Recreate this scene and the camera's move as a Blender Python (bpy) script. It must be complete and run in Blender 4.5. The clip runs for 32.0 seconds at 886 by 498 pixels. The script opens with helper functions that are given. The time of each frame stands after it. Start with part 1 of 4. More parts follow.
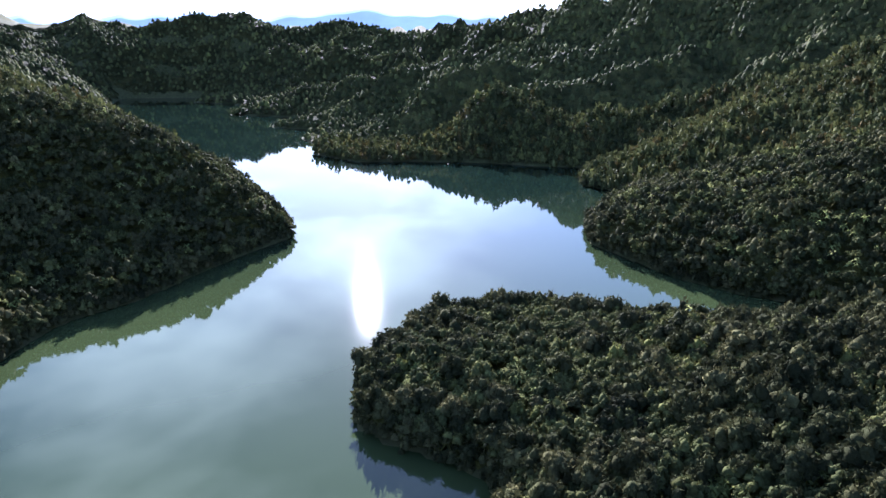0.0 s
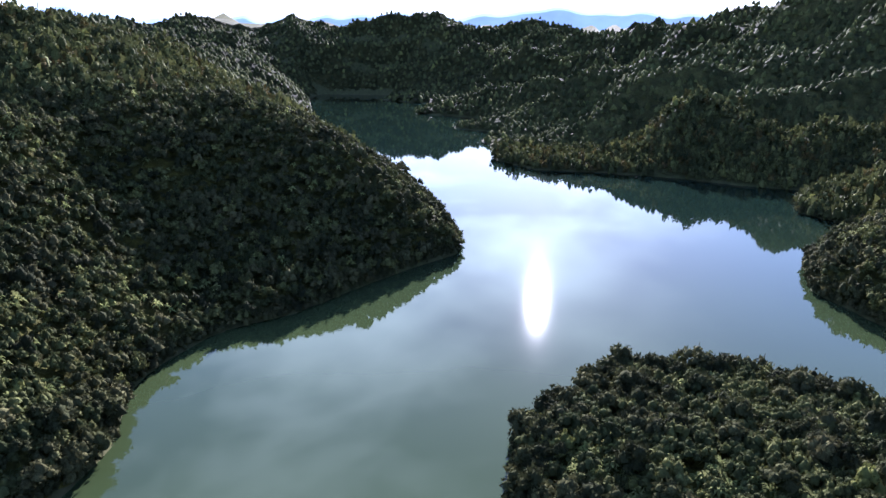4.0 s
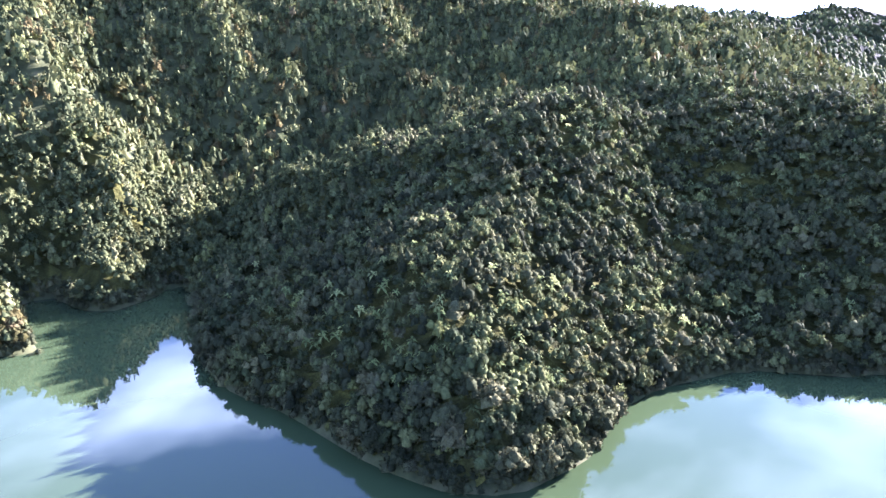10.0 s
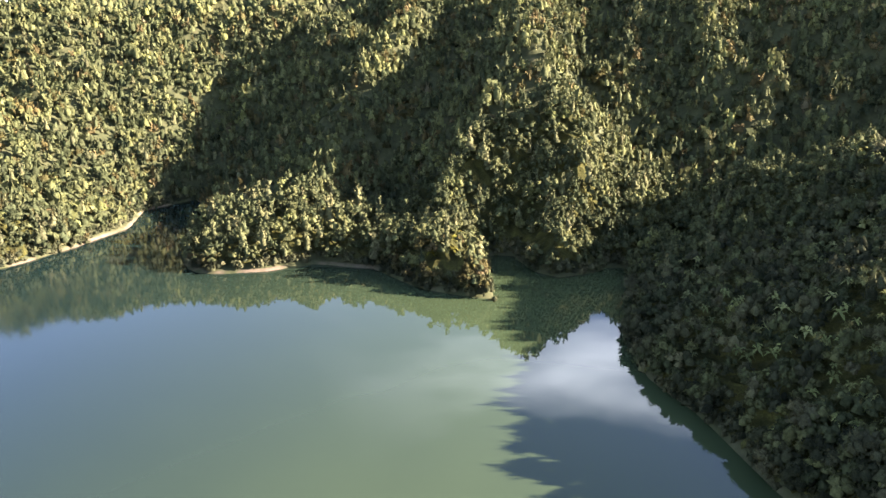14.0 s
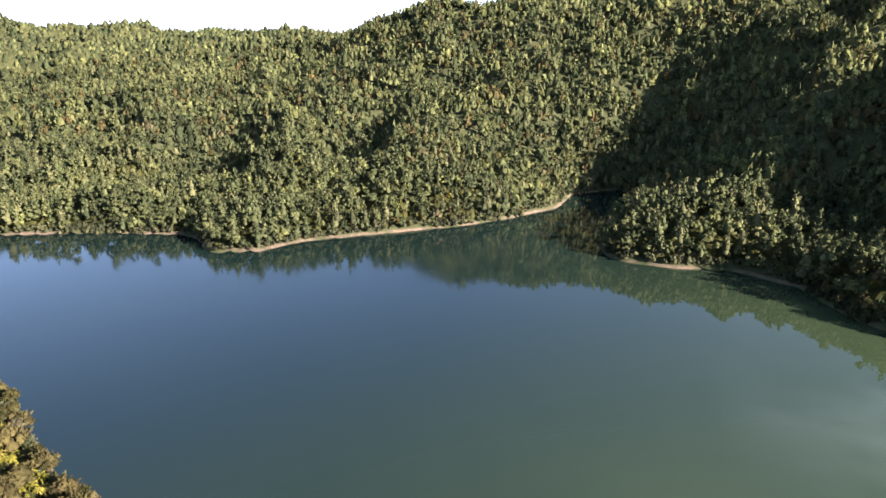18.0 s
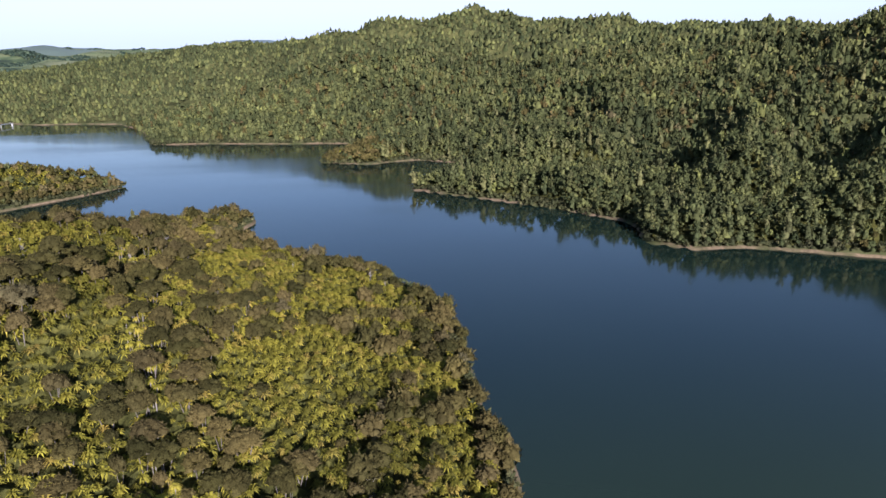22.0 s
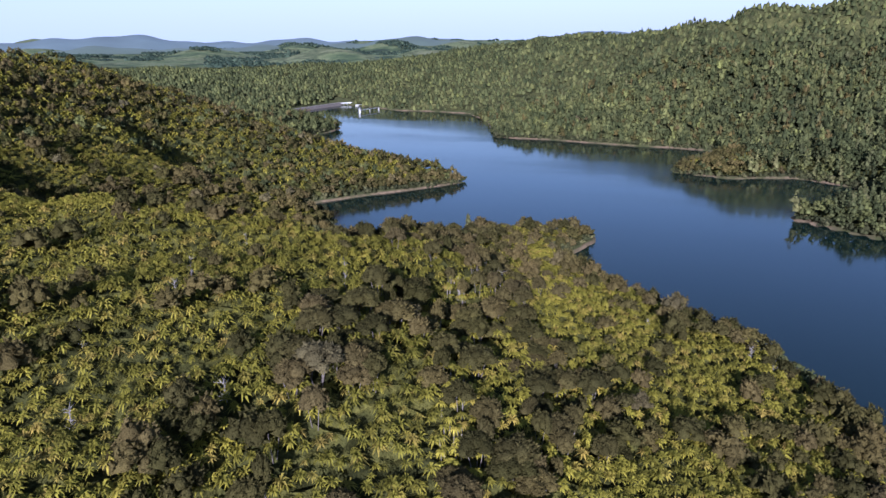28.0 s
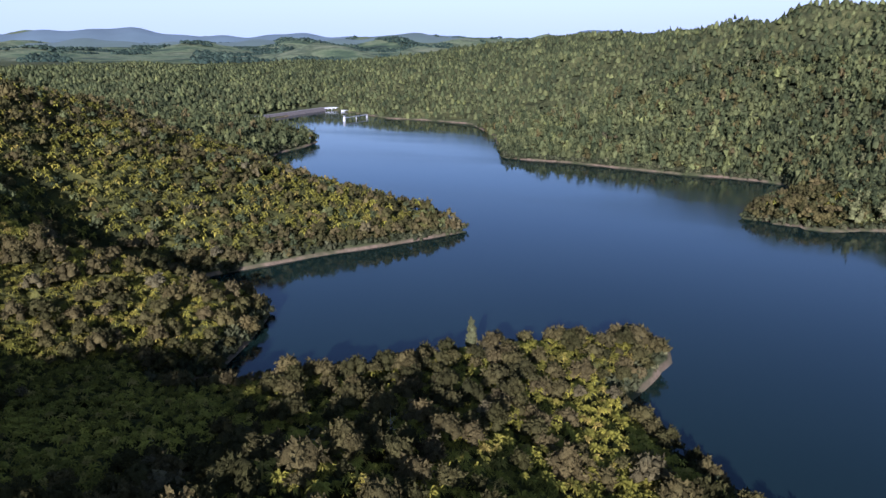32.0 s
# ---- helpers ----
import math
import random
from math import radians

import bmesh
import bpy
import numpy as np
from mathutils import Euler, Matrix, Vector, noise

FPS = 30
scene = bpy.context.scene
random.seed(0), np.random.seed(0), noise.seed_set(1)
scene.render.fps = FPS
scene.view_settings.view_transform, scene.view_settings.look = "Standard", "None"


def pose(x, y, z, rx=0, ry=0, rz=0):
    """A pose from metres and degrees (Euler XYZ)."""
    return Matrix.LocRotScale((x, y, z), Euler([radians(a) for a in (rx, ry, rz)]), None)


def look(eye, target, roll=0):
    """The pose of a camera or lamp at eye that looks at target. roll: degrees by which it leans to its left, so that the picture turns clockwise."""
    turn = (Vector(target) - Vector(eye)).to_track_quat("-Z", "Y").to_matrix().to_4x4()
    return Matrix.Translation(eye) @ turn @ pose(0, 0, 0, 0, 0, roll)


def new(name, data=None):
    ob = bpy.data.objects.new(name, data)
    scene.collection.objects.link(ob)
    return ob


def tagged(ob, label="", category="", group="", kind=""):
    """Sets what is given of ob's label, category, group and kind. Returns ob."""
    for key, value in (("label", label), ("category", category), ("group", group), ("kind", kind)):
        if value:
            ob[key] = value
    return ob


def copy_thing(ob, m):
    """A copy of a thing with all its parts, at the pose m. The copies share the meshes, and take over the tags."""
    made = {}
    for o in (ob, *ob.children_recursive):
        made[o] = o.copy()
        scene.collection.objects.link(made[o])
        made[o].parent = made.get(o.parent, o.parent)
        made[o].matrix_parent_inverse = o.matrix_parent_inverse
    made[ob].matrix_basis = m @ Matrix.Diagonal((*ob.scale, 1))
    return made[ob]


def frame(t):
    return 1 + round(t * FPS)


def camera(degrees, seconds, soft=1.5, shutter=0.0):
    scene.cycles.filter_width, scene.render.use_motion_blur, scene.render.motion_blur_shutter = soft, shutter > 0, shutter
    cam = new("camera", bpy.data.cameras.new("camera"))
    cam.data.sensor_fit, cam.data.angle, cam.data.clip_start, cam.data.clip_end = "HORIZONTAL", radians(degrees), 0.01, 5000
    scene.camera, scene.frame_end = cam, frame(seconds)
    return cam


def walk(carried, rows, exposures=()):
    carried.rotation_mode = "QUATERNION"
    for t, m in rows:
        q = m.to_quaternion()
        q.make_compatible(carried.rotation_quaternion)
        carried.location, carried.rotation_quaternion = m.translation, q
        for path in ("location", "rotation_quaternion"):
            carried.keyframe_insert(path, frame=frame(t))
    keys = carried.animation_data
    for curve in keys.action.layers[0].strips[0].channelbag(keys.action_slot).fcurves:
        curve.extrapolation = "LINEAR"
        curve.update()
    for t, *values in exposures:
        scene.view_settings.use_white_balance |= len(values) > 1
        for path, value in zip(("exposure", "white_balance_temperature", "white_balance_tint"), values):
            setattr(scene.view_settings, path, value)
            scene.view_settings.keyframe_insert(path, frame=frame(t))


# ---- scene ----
cam = camera(65.0, 32.0)

# seconds, x, y, height over the water, heading, pitch, roll
ROWS = [
    (0, -1.55, -2.19, 85.15, -2.23, -16.42, -0.44),
    (1, -2.01, 5.67, 85.68, 0.24, -16.41, -0.35),
    (2, -2.65, 13.65, 86.04, 3.96, -16.40, -0.23),
    (3, -2.89, 21.70, 86.29, 8.24, -16.40, -0.12),
    (3.5, -3.05, 25.44, 86.36, 10.44, -16.41, -0.09),
    (5.5, -5.29, 40.02, 85.35, 20.04, -16.43, -0.17),
    (6, -5.75, 43.41, 85.39, 23.38, -16.45, -0.22),
    (7, -7.24, 49.62, 85.64, 32.31, -16.42, -0.31),
    (8, -8.10, 53.81, 85.79, 41.53, -16.35, -0.46),
    (9, -8.03, 55.13, 85.80, 50.94, -16.33, -0.67),
    (10, -7.86, 55.21, 85.52, 60.27, -16.42, -0.78),
    (11, -7.90, 54.96, 85.30, 69.48, -16.58, -0.77),
    (12, -7.71, 54.49, 85.44, 78.61, -16.72, -0.73),
    (13, -7.39, 54.16, 85.65, 87.74, -16.80, -0.67),
    (14, -7.31, 53.69, 85.55, 96.75, -16.81, -0.65),
    (14.5, -7.29, 53.54, 85.38, 101.18, -16.80, -0.65),
    (16.5, -6.45, 54.42, 84.10, 118.50, -16.55, -0.61),
    (17, -6.15, 54.41, 84.03, 122.70, -16.59, -0.63),
    (18, -5.86, 54.48, 84.11, 131.38, -16.65, -0.67),
    (19, -5.63, 54.53, 84.33, 140.39, -16.70, -0.67),
    (20, -5.35, 54.73, 84.53, 149.47, -16.77, -0.60),
    (21, -4.95, 55.00, 84.69, 158.57, -16.83, -0.53),
    (22, -4.75, 55.02, 84.63, 167.47, -16.90, -0.51),
    (23, -4.59, 55.11, 84.36, 176.84, -16.94, -0.52),
    (24, -4.61, 55.10, 84.00, 186.66, -17.00, -0.51),
    (24.5, -4.59, 54.75, 83.79, 191.54, -17.04, -0.50),
    (26.5, -1.61, 38.21, 83.52, 194.12, -17.16, -0.71),
    (27, 0.73, 27.99, 83.79, 194.26, -17.22, -0.68),
    (28, 6.09, 4.88, 84.36, 194.26, -17.30, -0.58),
    (29, 12.01, -20.93, 84.53, 194.23, -17.38, -0.44),
    (30, 18.04, -48.73, 84.40, 194.21, -17.40, -0.25),
    (31, 24.35, -76.88, 84.09, 194.20, -17.46, -0.01),
    (32, 30.89, -104.38, 83.69, 194.18, -17.53, 0.21),
]
walk(cam, [(t, pose(x, y, z, 0, 0, heading) @ pose(0, 0, 0, 90 + pitch) @ pose(0, 0, 0, 0, 0, roll))
           for t, x, y, z, heading, pitch, roll in ROWS],
     exposures=[(0.0, 2.62, 5200, 28), (6.0, 2.45, 5250, 31), (6.5, 2.55, 5200, 46), (7.0, 2.75, 5200, 92), (7.5, 2.85, 5300, 50), (8.0, 3.05, 5150, 36),
                (9.0, 4.0, 5000, 41), (11.0, 4.27, 5250, 43), (13.0, 3.75, 6050, 36), (14.0, 3.48, 6150, 34), (17.0, 2.92, 5950, 30), (19.0, 2.1, 5700, 27),
                (21.5, 1.53, 5550, 25), (24.0, 1.27, 5200, 28), (32.0, 1.24, 4950, 31)])

# ---------------------------------------------------------------- light
SUN_ELEVATION, SUN_HEADING = radians(20.6), radians(4.4)      # heading from +y towards -x
sun_way = Vector((-math.sin(SUN_HEADING) * math.cos(SUN_ELEVATION), math.cos(SUN_HEADING) * math.cos(SUN_ELEVATION), math.sin(SUN_ELEVATION)))
sun_data = bpy.data.lights.new("sun", "SUN")
sun_data.energy, sun_data.angle, sun_data.color = 5.0, radians(0.53), (1.0, 0.93, 0.80)
sun = new("sun", sun_data)
sun.matrix_world = look(sun_way * 500, (0, 0, 0))

world = bpy.data.worlds.new("sky")
scene.world = world
world.use_nodes = True
wn, wl = world.node_tree.nodes, world.node_tree.links
wn.clear()


def wnode(kind, **values):
    n = wn.new(kind)
    for key, value in values.items():
        n.inputs[key].default_value = value
    return n


sky = wn.new("ShaderNodeTexSky")
sky.sky_type, sky.sun_disc = "NISHITA", False
sky.sun_elevation, sky.sun_rotation = SUN_ELEVATION, -SUN_HEADING
sky.air_density, sky.dust_density, sky.ozone_density = 1.0, 0.14, 1.0
# broken cloud: noise on a flat layer overhead
coords = wn.new("ShaderNodeTexCoord")
parts_xyz = wn.new("ShaderNodeSeparateXYZ")
wl.new(coords.outputs["Generated"], parts_xyz.inputs[0])
lift = wn.new("ShaderNodeMath"); lift.operation = "MAXIMUM"; lift.inputs[1].default_value = 0.03
wl.new(parts_xyz.outputs["Z"], lift.inputs[0])
layer = wn.new("ShaderNodeCombineXYZ")
for axis in "XY":
    div = wn.new("ShaderNodeMath"); div.operation = "DIVIDE"
    wl.new(parts_xyz.outputs[axis], div.inputs[0]); wl.new(lift.outputs[0], div.inputs[1]); wl.new(div.outputs[0], layer.inputs[axis])
shift = wn.new("ShaderNodeMapping")
shift.inputs["Location"].default_value, shift.inputs["Rotation"].default_value, shift.inputs["Scale"].default_value = (3.1, 1.7, 0), (0, 0, 0.5), (1.0, 0.75, 1)
wl.new(layer.outputs[0], shift.inputs["Vector"])
cloud_noise = wnode("ShaderNodeTexNoise", Scale=0.85, Detail=7.0, Roughness=0.55, Distortion=0.25)
wl.new(shift.outputs[0], cloud_noise.inputs["Vector"])
cover = wn.new("ShaderNodeValToRGB")
cover.color_ramp.elements[0].position, cover.color_ramp.elements[1].position = 0.46, 0.67
cover.color_ramp.elements[1].color = (0.75, 0.75, 0.75, 1)
wl.new(cloud_noise.outputs["Fac"], cover.inputs[0])
mix = wn.new("ShaderNodeMix"); mix.data_type = "RGBA"
mix.inputs["B"].default_value = (15.8, 18.8, 17.6, 1)
# a bank of cloud to the north-west, none along the horizon
north = wn.new("ShaderNodeMapRange")
north.inputs["From Min"].default_value, north.inputs["From Max"].default_value, north.inputs["To Min"].default_value = 0.45, 0.72, 0.0
toward = wn.new("ShaderNodeVectorMath"); toward.operation = "DOT_PRODUCT"
toward.inputs[1].default_value = (-0.75, 0.66, 0.0)
wl.new(coords.outputs["Generated"], toward.inputs[0]); wl.new(toward.outputs["Value"], north.inputs["Value"])
clear = wn.new("ShaderNodeMapRange")
clear.inputs["From Min"].default_value, clear.inputs["From Max"].default_value = 0.10, 0.24
wl.new(parts_xyz.outputs["Z"], clear.inputs["Value"])
amount = wn.new("ShaderNodeMath"); amount.operation = "MULTIPLY"
wl.new(north.outputs[0], amount.inputs[0]); wl.new(clear.outputs[0], amount.inputs[1])
clouded = wn.new("ShaderNodeMath"); clouded.operation = "MULTIPLY"
wl.new(cover.outputs[0], clouded.inputs[0]); wl.new(amount.outputs[0], clouded.inputs[1])
wl.new(clouded.outputs[0], mix.inputs["Factor"]); wl.new(sky.outputs[0], mix.inputs["A"])
# pale haze low on the horizon
haze = wn.new("ShaderNodeMapRange")
haze.interpolation_type = "SMOOTHSTEP"
haze.inputs["From Min"].default_value, haze.inputs["From Max"].default_value, haze.inputs["To Min"].default_value, haze.inputs["To Max"].default_value = -0.02, 0.22, 0.93, 0.0
wl.new(parts_xyz.outputs["Z"], haze.inputs["Value"])
hazed = wn.new("ShaderNodeMix"); hazed.data_type = "RGBA"
hazed.inputs["B"].default_value = (4.9, 5.8, 6.5, 1)
wl.new(haze.outputs[0], hazed.inputs["Factor"]); wl.new(mix.outputs["Result"], hazed.inputs["A"])
background = wnode("ShaderNodeBackground", Strength=0.058)
wl.new(hazed.outputs["Result"], background.inputs["Color"])
wl.new(background.outputs[0], wn.new("ShaderNodeOutputWorld").inputs["Surface"])


# ---------------------------------------------------------------- materials
def material(name):
    m = bpy.data.materials.new(name)
    m.use_nodes = True
    return m, m.node_tree.nodes, m.node_tree.links, m.node_tree.nodes["Principled BSDF"]


def ramp(nodes, stops):
    r = nodes.new("ShaderNodeValToRGB")
    while len(r.color_ramp.elements) < len(stops):
        r.color_ramp.elements.new(0.5)
    for e, (at, colour) in zip(r.color_ramp.elements, stops):
        e.position, e.color = at, (*colour, 1)
    return r


def blend(nodes, links, kind, fac, a, b):
    n = nodes.new("ShaderNodeMix")
    n.data_type, n.blend_type = "RGBA", kind
    for key, value in (("Factor", fac), ("A", a), ("B", b)):
        if isinstance(value, (int, float)):
            n.inputs[key].default_value = value
        elif isinstance(value, tuple):
            n.inputs[key].default_value = (*value, 1)
        else:
            links.new(value, n.inputs[key])
    return n.outputs["Result"]


def noise_at(nodes, links, scale, detail=3.0, rough=0.55):
    """Noise over world places, in lumps of about 1/scale metres."""
    g = nodes.new("ShaderNodeNewGeometry")
    n = nodes.new("ShaderNodeTexNoise")
    n.inputs["Scale"].default_value, n.inputs["Detail"].default_value, n.inputs["Roughness"].default_value = scale, detail, rough
    links.new(g.outputs["Position"], n.inputs["Vector"])
    return n.outputs["Fac"]


def foliage(name, stops, patch, leaf=2.2, bump=0.6, through_light=0.12, single=False, deep=0.5, gloss=0.01, vary=1.0):
    """Leaves: a colour for each plant, drifting over the slopes, with leaf-sized mottling and relief."""
    m, nodes, links, bsdf = material(name)
    if single:
        rand = nodes.new("ShaderNodeObjectInfo").outputs["Random"]
    else:
        own = nodes.new("ShaderNodeAttribute")
        own.attribute_name = "tint"
        rand = own.outputs["Fac"]
    r = ramp(nodes, stops)
    links.new(rand, r.inputs[0])
    drift = ramp(nodes, ((0.34, (0.70, 0.72, 0.76)), (0.66, (1.28, 1.25, 1.12))))
    links.new(noise_at(nodes, links, patch * 1.6, 4.0, 0.62), drift.inputs[0])
    mottle = ramp(nodes, ((0.3, (0.58, 0.58, 0.58)), (0.7, (1.32, 1.32, 1.28))))
    spray = nodes.new("ShaderNodeNewGeometry")
    lighter = ramp(nodes, ((0.0, (1 - 0.34 * vary,) * 3), (1.0, (1 + 0.28 * vary, 1 + 0.28 * vary, 1 + 0.24 * vary))))
    links.new(spray.outputs["Random Per Island"], lighter.inputs[0])
    fine = noise_at(nodes, links, leaf, 4.0, 0.7)
    links.new(fine, mottle.inputs[0])
    colour = blend(nodes, links, "MULTIPLY", 1.0, blend(nodes, links, "MULTIPLY", 1.0, r.outputs[0], drift.outputs[0]), mottle.outputs[0])
    colour = blend(nodes, links, "MULTIPLY", 1.0, colour, lighter.outputs[0])
    links.new(colour, bsdf.inputs["Base Color"])
    bsdf.inputs["Roughness"].default_value = 0.8
    bsdf.inputs["Specular IOR Level"].default_value = gloss
    b = nodes.new("ShaderNodeBump")
    b.inputs["Strength"].default_value, b.inputs["Distance"].default_value = bump, deep
    links.new(fine, b.inputs["Height"]); links.new(b.outputs[0], bsdf.inputs["Normal"])
    if through_light:
        t = nodes.new("ShaderNodeBsdfTranslucent")
        links.new(colour, t.inputs["Color"])
        mixer = nodes.new("ShaderNodeMixShader")
        mixer.inputs[0].default_value = through_light
        links.new(bsdf.outputs[0], mixer.inputs[1]); links.new(t.outputs[0], mixer.inputs[2])
        links.new(mixer.outputs[0], nodes["Material Output"].inputs["Surface"])
    return m


FERN = ((0.0, (0.108, 0.096, 0.017)), (0.45, (0.186, 0.165, 0.024)), (0.8, (0.240, 0.207, 0.029)), (1.0, (0.26, 0.188, 0.044)))
FERN_COOL = ((0.0, (0.085, 0.100, 0.035)), (0.5, (0.130, 0.146, 0.050)), (1.0, (0.180, 0.185, 0.070)))
# undergrowth darkened: the shade in the gaps is put into its colour
UNDER_SHADED = ((0.0, (0.026, 0.027, 0.010)), (0.5, (0.047, 0.047, 0.015)), (1.0, (0.088, 0.082, 0.022)))
KANUKA = ((0.0, (0.040, 0.037, 0.013)), (0.35, (0.064, 0.056, 0.020)), (0.7, (0.086, 0.069, 0.026)), (0.95, (0.096, 0.074, 0.031)), (1.0, (0.108, 0.092, 0.048)))
BROAD = ((0.0, (0.034, 0.041, 0.018)), (0.3, (0.053, 0.060, 0.025)), (0.6, (0.072, 0.078, 0.031)), (0.9, (0.092, 0.095, 0.036)), (1.0, (0.108, 0.114, 0.037)))
# greener kanuka, its colour also darkened to stand for backlit shade
KANUKA_SHADED = ((0.0, (0.026, 0.029, 0.015)), (0.4, (0.042, 0.045, 0.021)), (0.8, (0.064, 0.064, 0.030)), (1.0, (0.090, 0.084, 0.040)))
SPIRE = ((0.0, (0.040, 0.047, 0.021)), (0.5, (0.070, 0.074, 0.031)), (1.0, (0.105, 0.100, 0.044)))
# canopy skin: shade between the crowns is put into the colour
SHADED = ((0.0, (0.026, 0.028, 0.013)), (0.5, (0.045, 0.046, 0.019)), (1.0, (0.070, 0.068, 0.027)))
fern_leaf = foliage("fern_leaf", FERN, 0.02, leaf=1.6, bump=0.25, through_light=0.08, vary=0.45)
kanuka_leaf = foliage("kanuka_leaf", KANUKA, 0.03, leaf=4.5, bump=0.8)
kanuka_leaf_shaded = foliage("kanuka_leaf_shaded", KANUKA_SHADED, 0.03, leaf=3.0, bump=0.5, through_light=0.12)
broad_leaf = foliage("broad_leaf", BROAD, 0.015, leaf=1.1, bump=0.5, through_light=0.14, deep=0.5)
fern_leaf_cool = foliage("fern_leaf_cool", FERN_COOL, 0.02, leaf=1.6, bump=0.25, through_light=0.25)
spire_leaf = foliage("spire_leaf", SPIRE, 0.015, leaf=1.5, bump=0.6, through_light=0.06)
undergrowth_shade_leaf = foliage("undergrowth_shade_leaf", UNDER_SHADED, 0.03, leaf=1.8, bump=0.9)
# far woods: blue haze is put into the leaf colour
hazed_wood_leaf = foliage("hazed_wood_leaf", ((0.0, (0.022, 0.034, 0.026)), (0.5, (0.034, 0.050, 0.036)), (1.0, (0.055, 0.072, 0.048))), 0.01, leaf=0.4, bump=0.5)
canopy_shade_leaf = foliage("canopy_shade_leaf", SHADED, 0.03, leaf=0.8, bump=0.9)
fern_leaf_own = foliage("fern_leaf_own", FERN, 0.02, leaf=1.6, bump=0.25, through_light=0.08, vary=0.45, single=True)
kanuka_leaf_own = foliage("kanuka_leaf_own", KANUKA, 0.03, leaf=4.5, bump=0.8, single=True)
broad_leaf_own = foliage("broad_leaf_own", BROAD, 0.015, leaf=1.3, bump=0.9, single=True)
spire_leaf_own = foliage("spire_leaf_own", SPIRE, 0.015, leaf=1.5, bump=0.8, single=True)


def plain(name, stops, scale, rough=0.8, bump=0.3, metal=0.0):
    m, nodes, links, bsdf = material(name)
    n = noise_at(nodes, links, scale, 5.0, 0.65)
    r = ramp(nodes, stops)
    links.new(n, r.inputs[0]); links.new(r.outputs[0], bsdf.inputs["Base Color"])
    bsdf.inputs["Roughness"].default_value, bsdf.inputs["Metallic"].default_value = rough, metal
    bsdf.inputs["Specular IOR Level"].default_value = 0.5 if rough < 0.7 else 0.1
    b = nodes.new("ShaderNodeBump")
    b.inputs["Strength"].default_value = bump
    links.new(n, b.inputs["Height"]); links.new(b.outputs[0], bsdf.inputs["Normal"])
    return m


bark = plain("bark", ((0.3, (0.10, 0.085, 0.07)), (0.7, (0.24, 0.21, 0.18))), 3.0)
pale_bark = plain("pale_bark", ((0.3, (0.08, 0.065, 0.055)), (0.7, (0.17, 0.145, 0.125))), 3.0)


def ground_material():
    """Leaf litter and scrub, bare clay along the drawdown line of the water, pasture far to the south."""
    m, nodes, links, bsdf = material("forest_ground")
    litter = ramp(nodes, ((0.3, (0.030, 0.034, 0.014)), (0.55, (0.055, 0.058, 0.022)), (0.75, (0.085, 0.075, 0.035))))
    links.new(noise_at(nodes, links, 0.25, 6.0, 0.65), litter.inputs[0])
    clay = ramp(nodes, ((0.3, (0.085, 0.064, 0.038)), (0.7, (0.185, 0.132, 0.080))))
    links.new(noise_at(nodes, links, 0.6, 5.0, 0.65), clay.inputs[0])
    g = nodes.new("ShaderNodeNewGeometry")
    xyz = nodes.new("ShaderNodeSeparateXYZ")
    links.new(g.outputs["Position"], xyz.inputs[0])
    low = nodes.new("ShaderNodeMapRange")
    low.inputs["From Min"].default_value, low.inputs["From Max"].default_value = 1.1, 0.7
    links.new(xyz.outputs["Z"], low.inputs["Value"])
    near_lake = nodes.new("ShaderNodeMapRange")
    near_lake.inputs["From Min"].default_value, near_lake.inputs["From Max"].default_value = -960.0, -940.0
    links.new(xyz.outputs["Y"], near_lake.inputs["Value"])
    arms = nodes.new("ShaderNodeMapRange")
    arms.inputs["From Min"].default_value, arms.inputs["From Max"].default_value, arms.inputs["To Min"].default_value = 40.0, -40.0, 0.12
    links.new(xyz.outputs["Y"], arms.inputs["Value"])
    some = nodes.new("ShaderNodeMath"); some.operation = "MULTIPLY"
    links.new(low.outputs[0], some.inputs[0]); links.new(arms.outputs[0], some.inputs[1])
    both = nodes.new("ShaderNodeMath"); both.operation = "MULTIPLY"
    patchy = ramp(nodes, ((0.40, (0.0, 0.0, 0.0)), (0.56, (1.0, 1.0, 1.0))))
    links.new(noise_at(nodes, links, 0.05, 4.0), patchy.inputs[0])
    broken = nodes.new("ShaderNodeMath"); broken.operation = "MULTIPLY"
    links.new(some.outputs[0], broken.inputs[0]); links.new(patchy.outputs[0], broken.inputs[1])
    links.new(broken.outputs[0], both.inputs[0]); links.new(near_lake.outputs[0], both.inputs[1])
    grass = ramp(nodes, ((0.36, (0.030, 0.042, 0.026)), (0.44, (0.075, 0.100, 0.045)), (0.50, (0.145, 0.158, 0.074)), (0.54, (0.060, 0.074, 0.036)), (0.62, (0.170, 0.174, 0.088)), (0.75, (0.085, 0.105, 0.060))))
    links.new(noise_at(nodes, links, 0.004, 7.0, 0.62), grass.inputs[0])
    south = nodes.new("ShaderNodeMapRange")
    south.inputs["From Min"].default_value, south.inputs["From Max"].default_value = -1500.0, -1750.0
    links.new(xyz.outputs["Y"], south.inputs["Value"])
    c = blend(nodes, links, "MIX", both.outputs[0], litter.outputs[0], clay.outputs[0])
    c = blend(nodes, links, "MIX", south.outputs[0], c, grass.outputs[0])
    links.new(c, bsdf.inputs["Base Color"])
    bsdf.inputs["Roughness"].default_value = 0.95
    bsdf.inputs["Specular IOR Level"].default_value = 0.05
    b = nodes.new("ShaderNodeBump")
    b.inputs["Strength"].default_value = 0.6
    links.new(noise_at(nodes, links, 0.8, 5.0), b.inputs["Height"]); links.new(b.outputs[0], bsdf.inputs["Normal"])
    return m


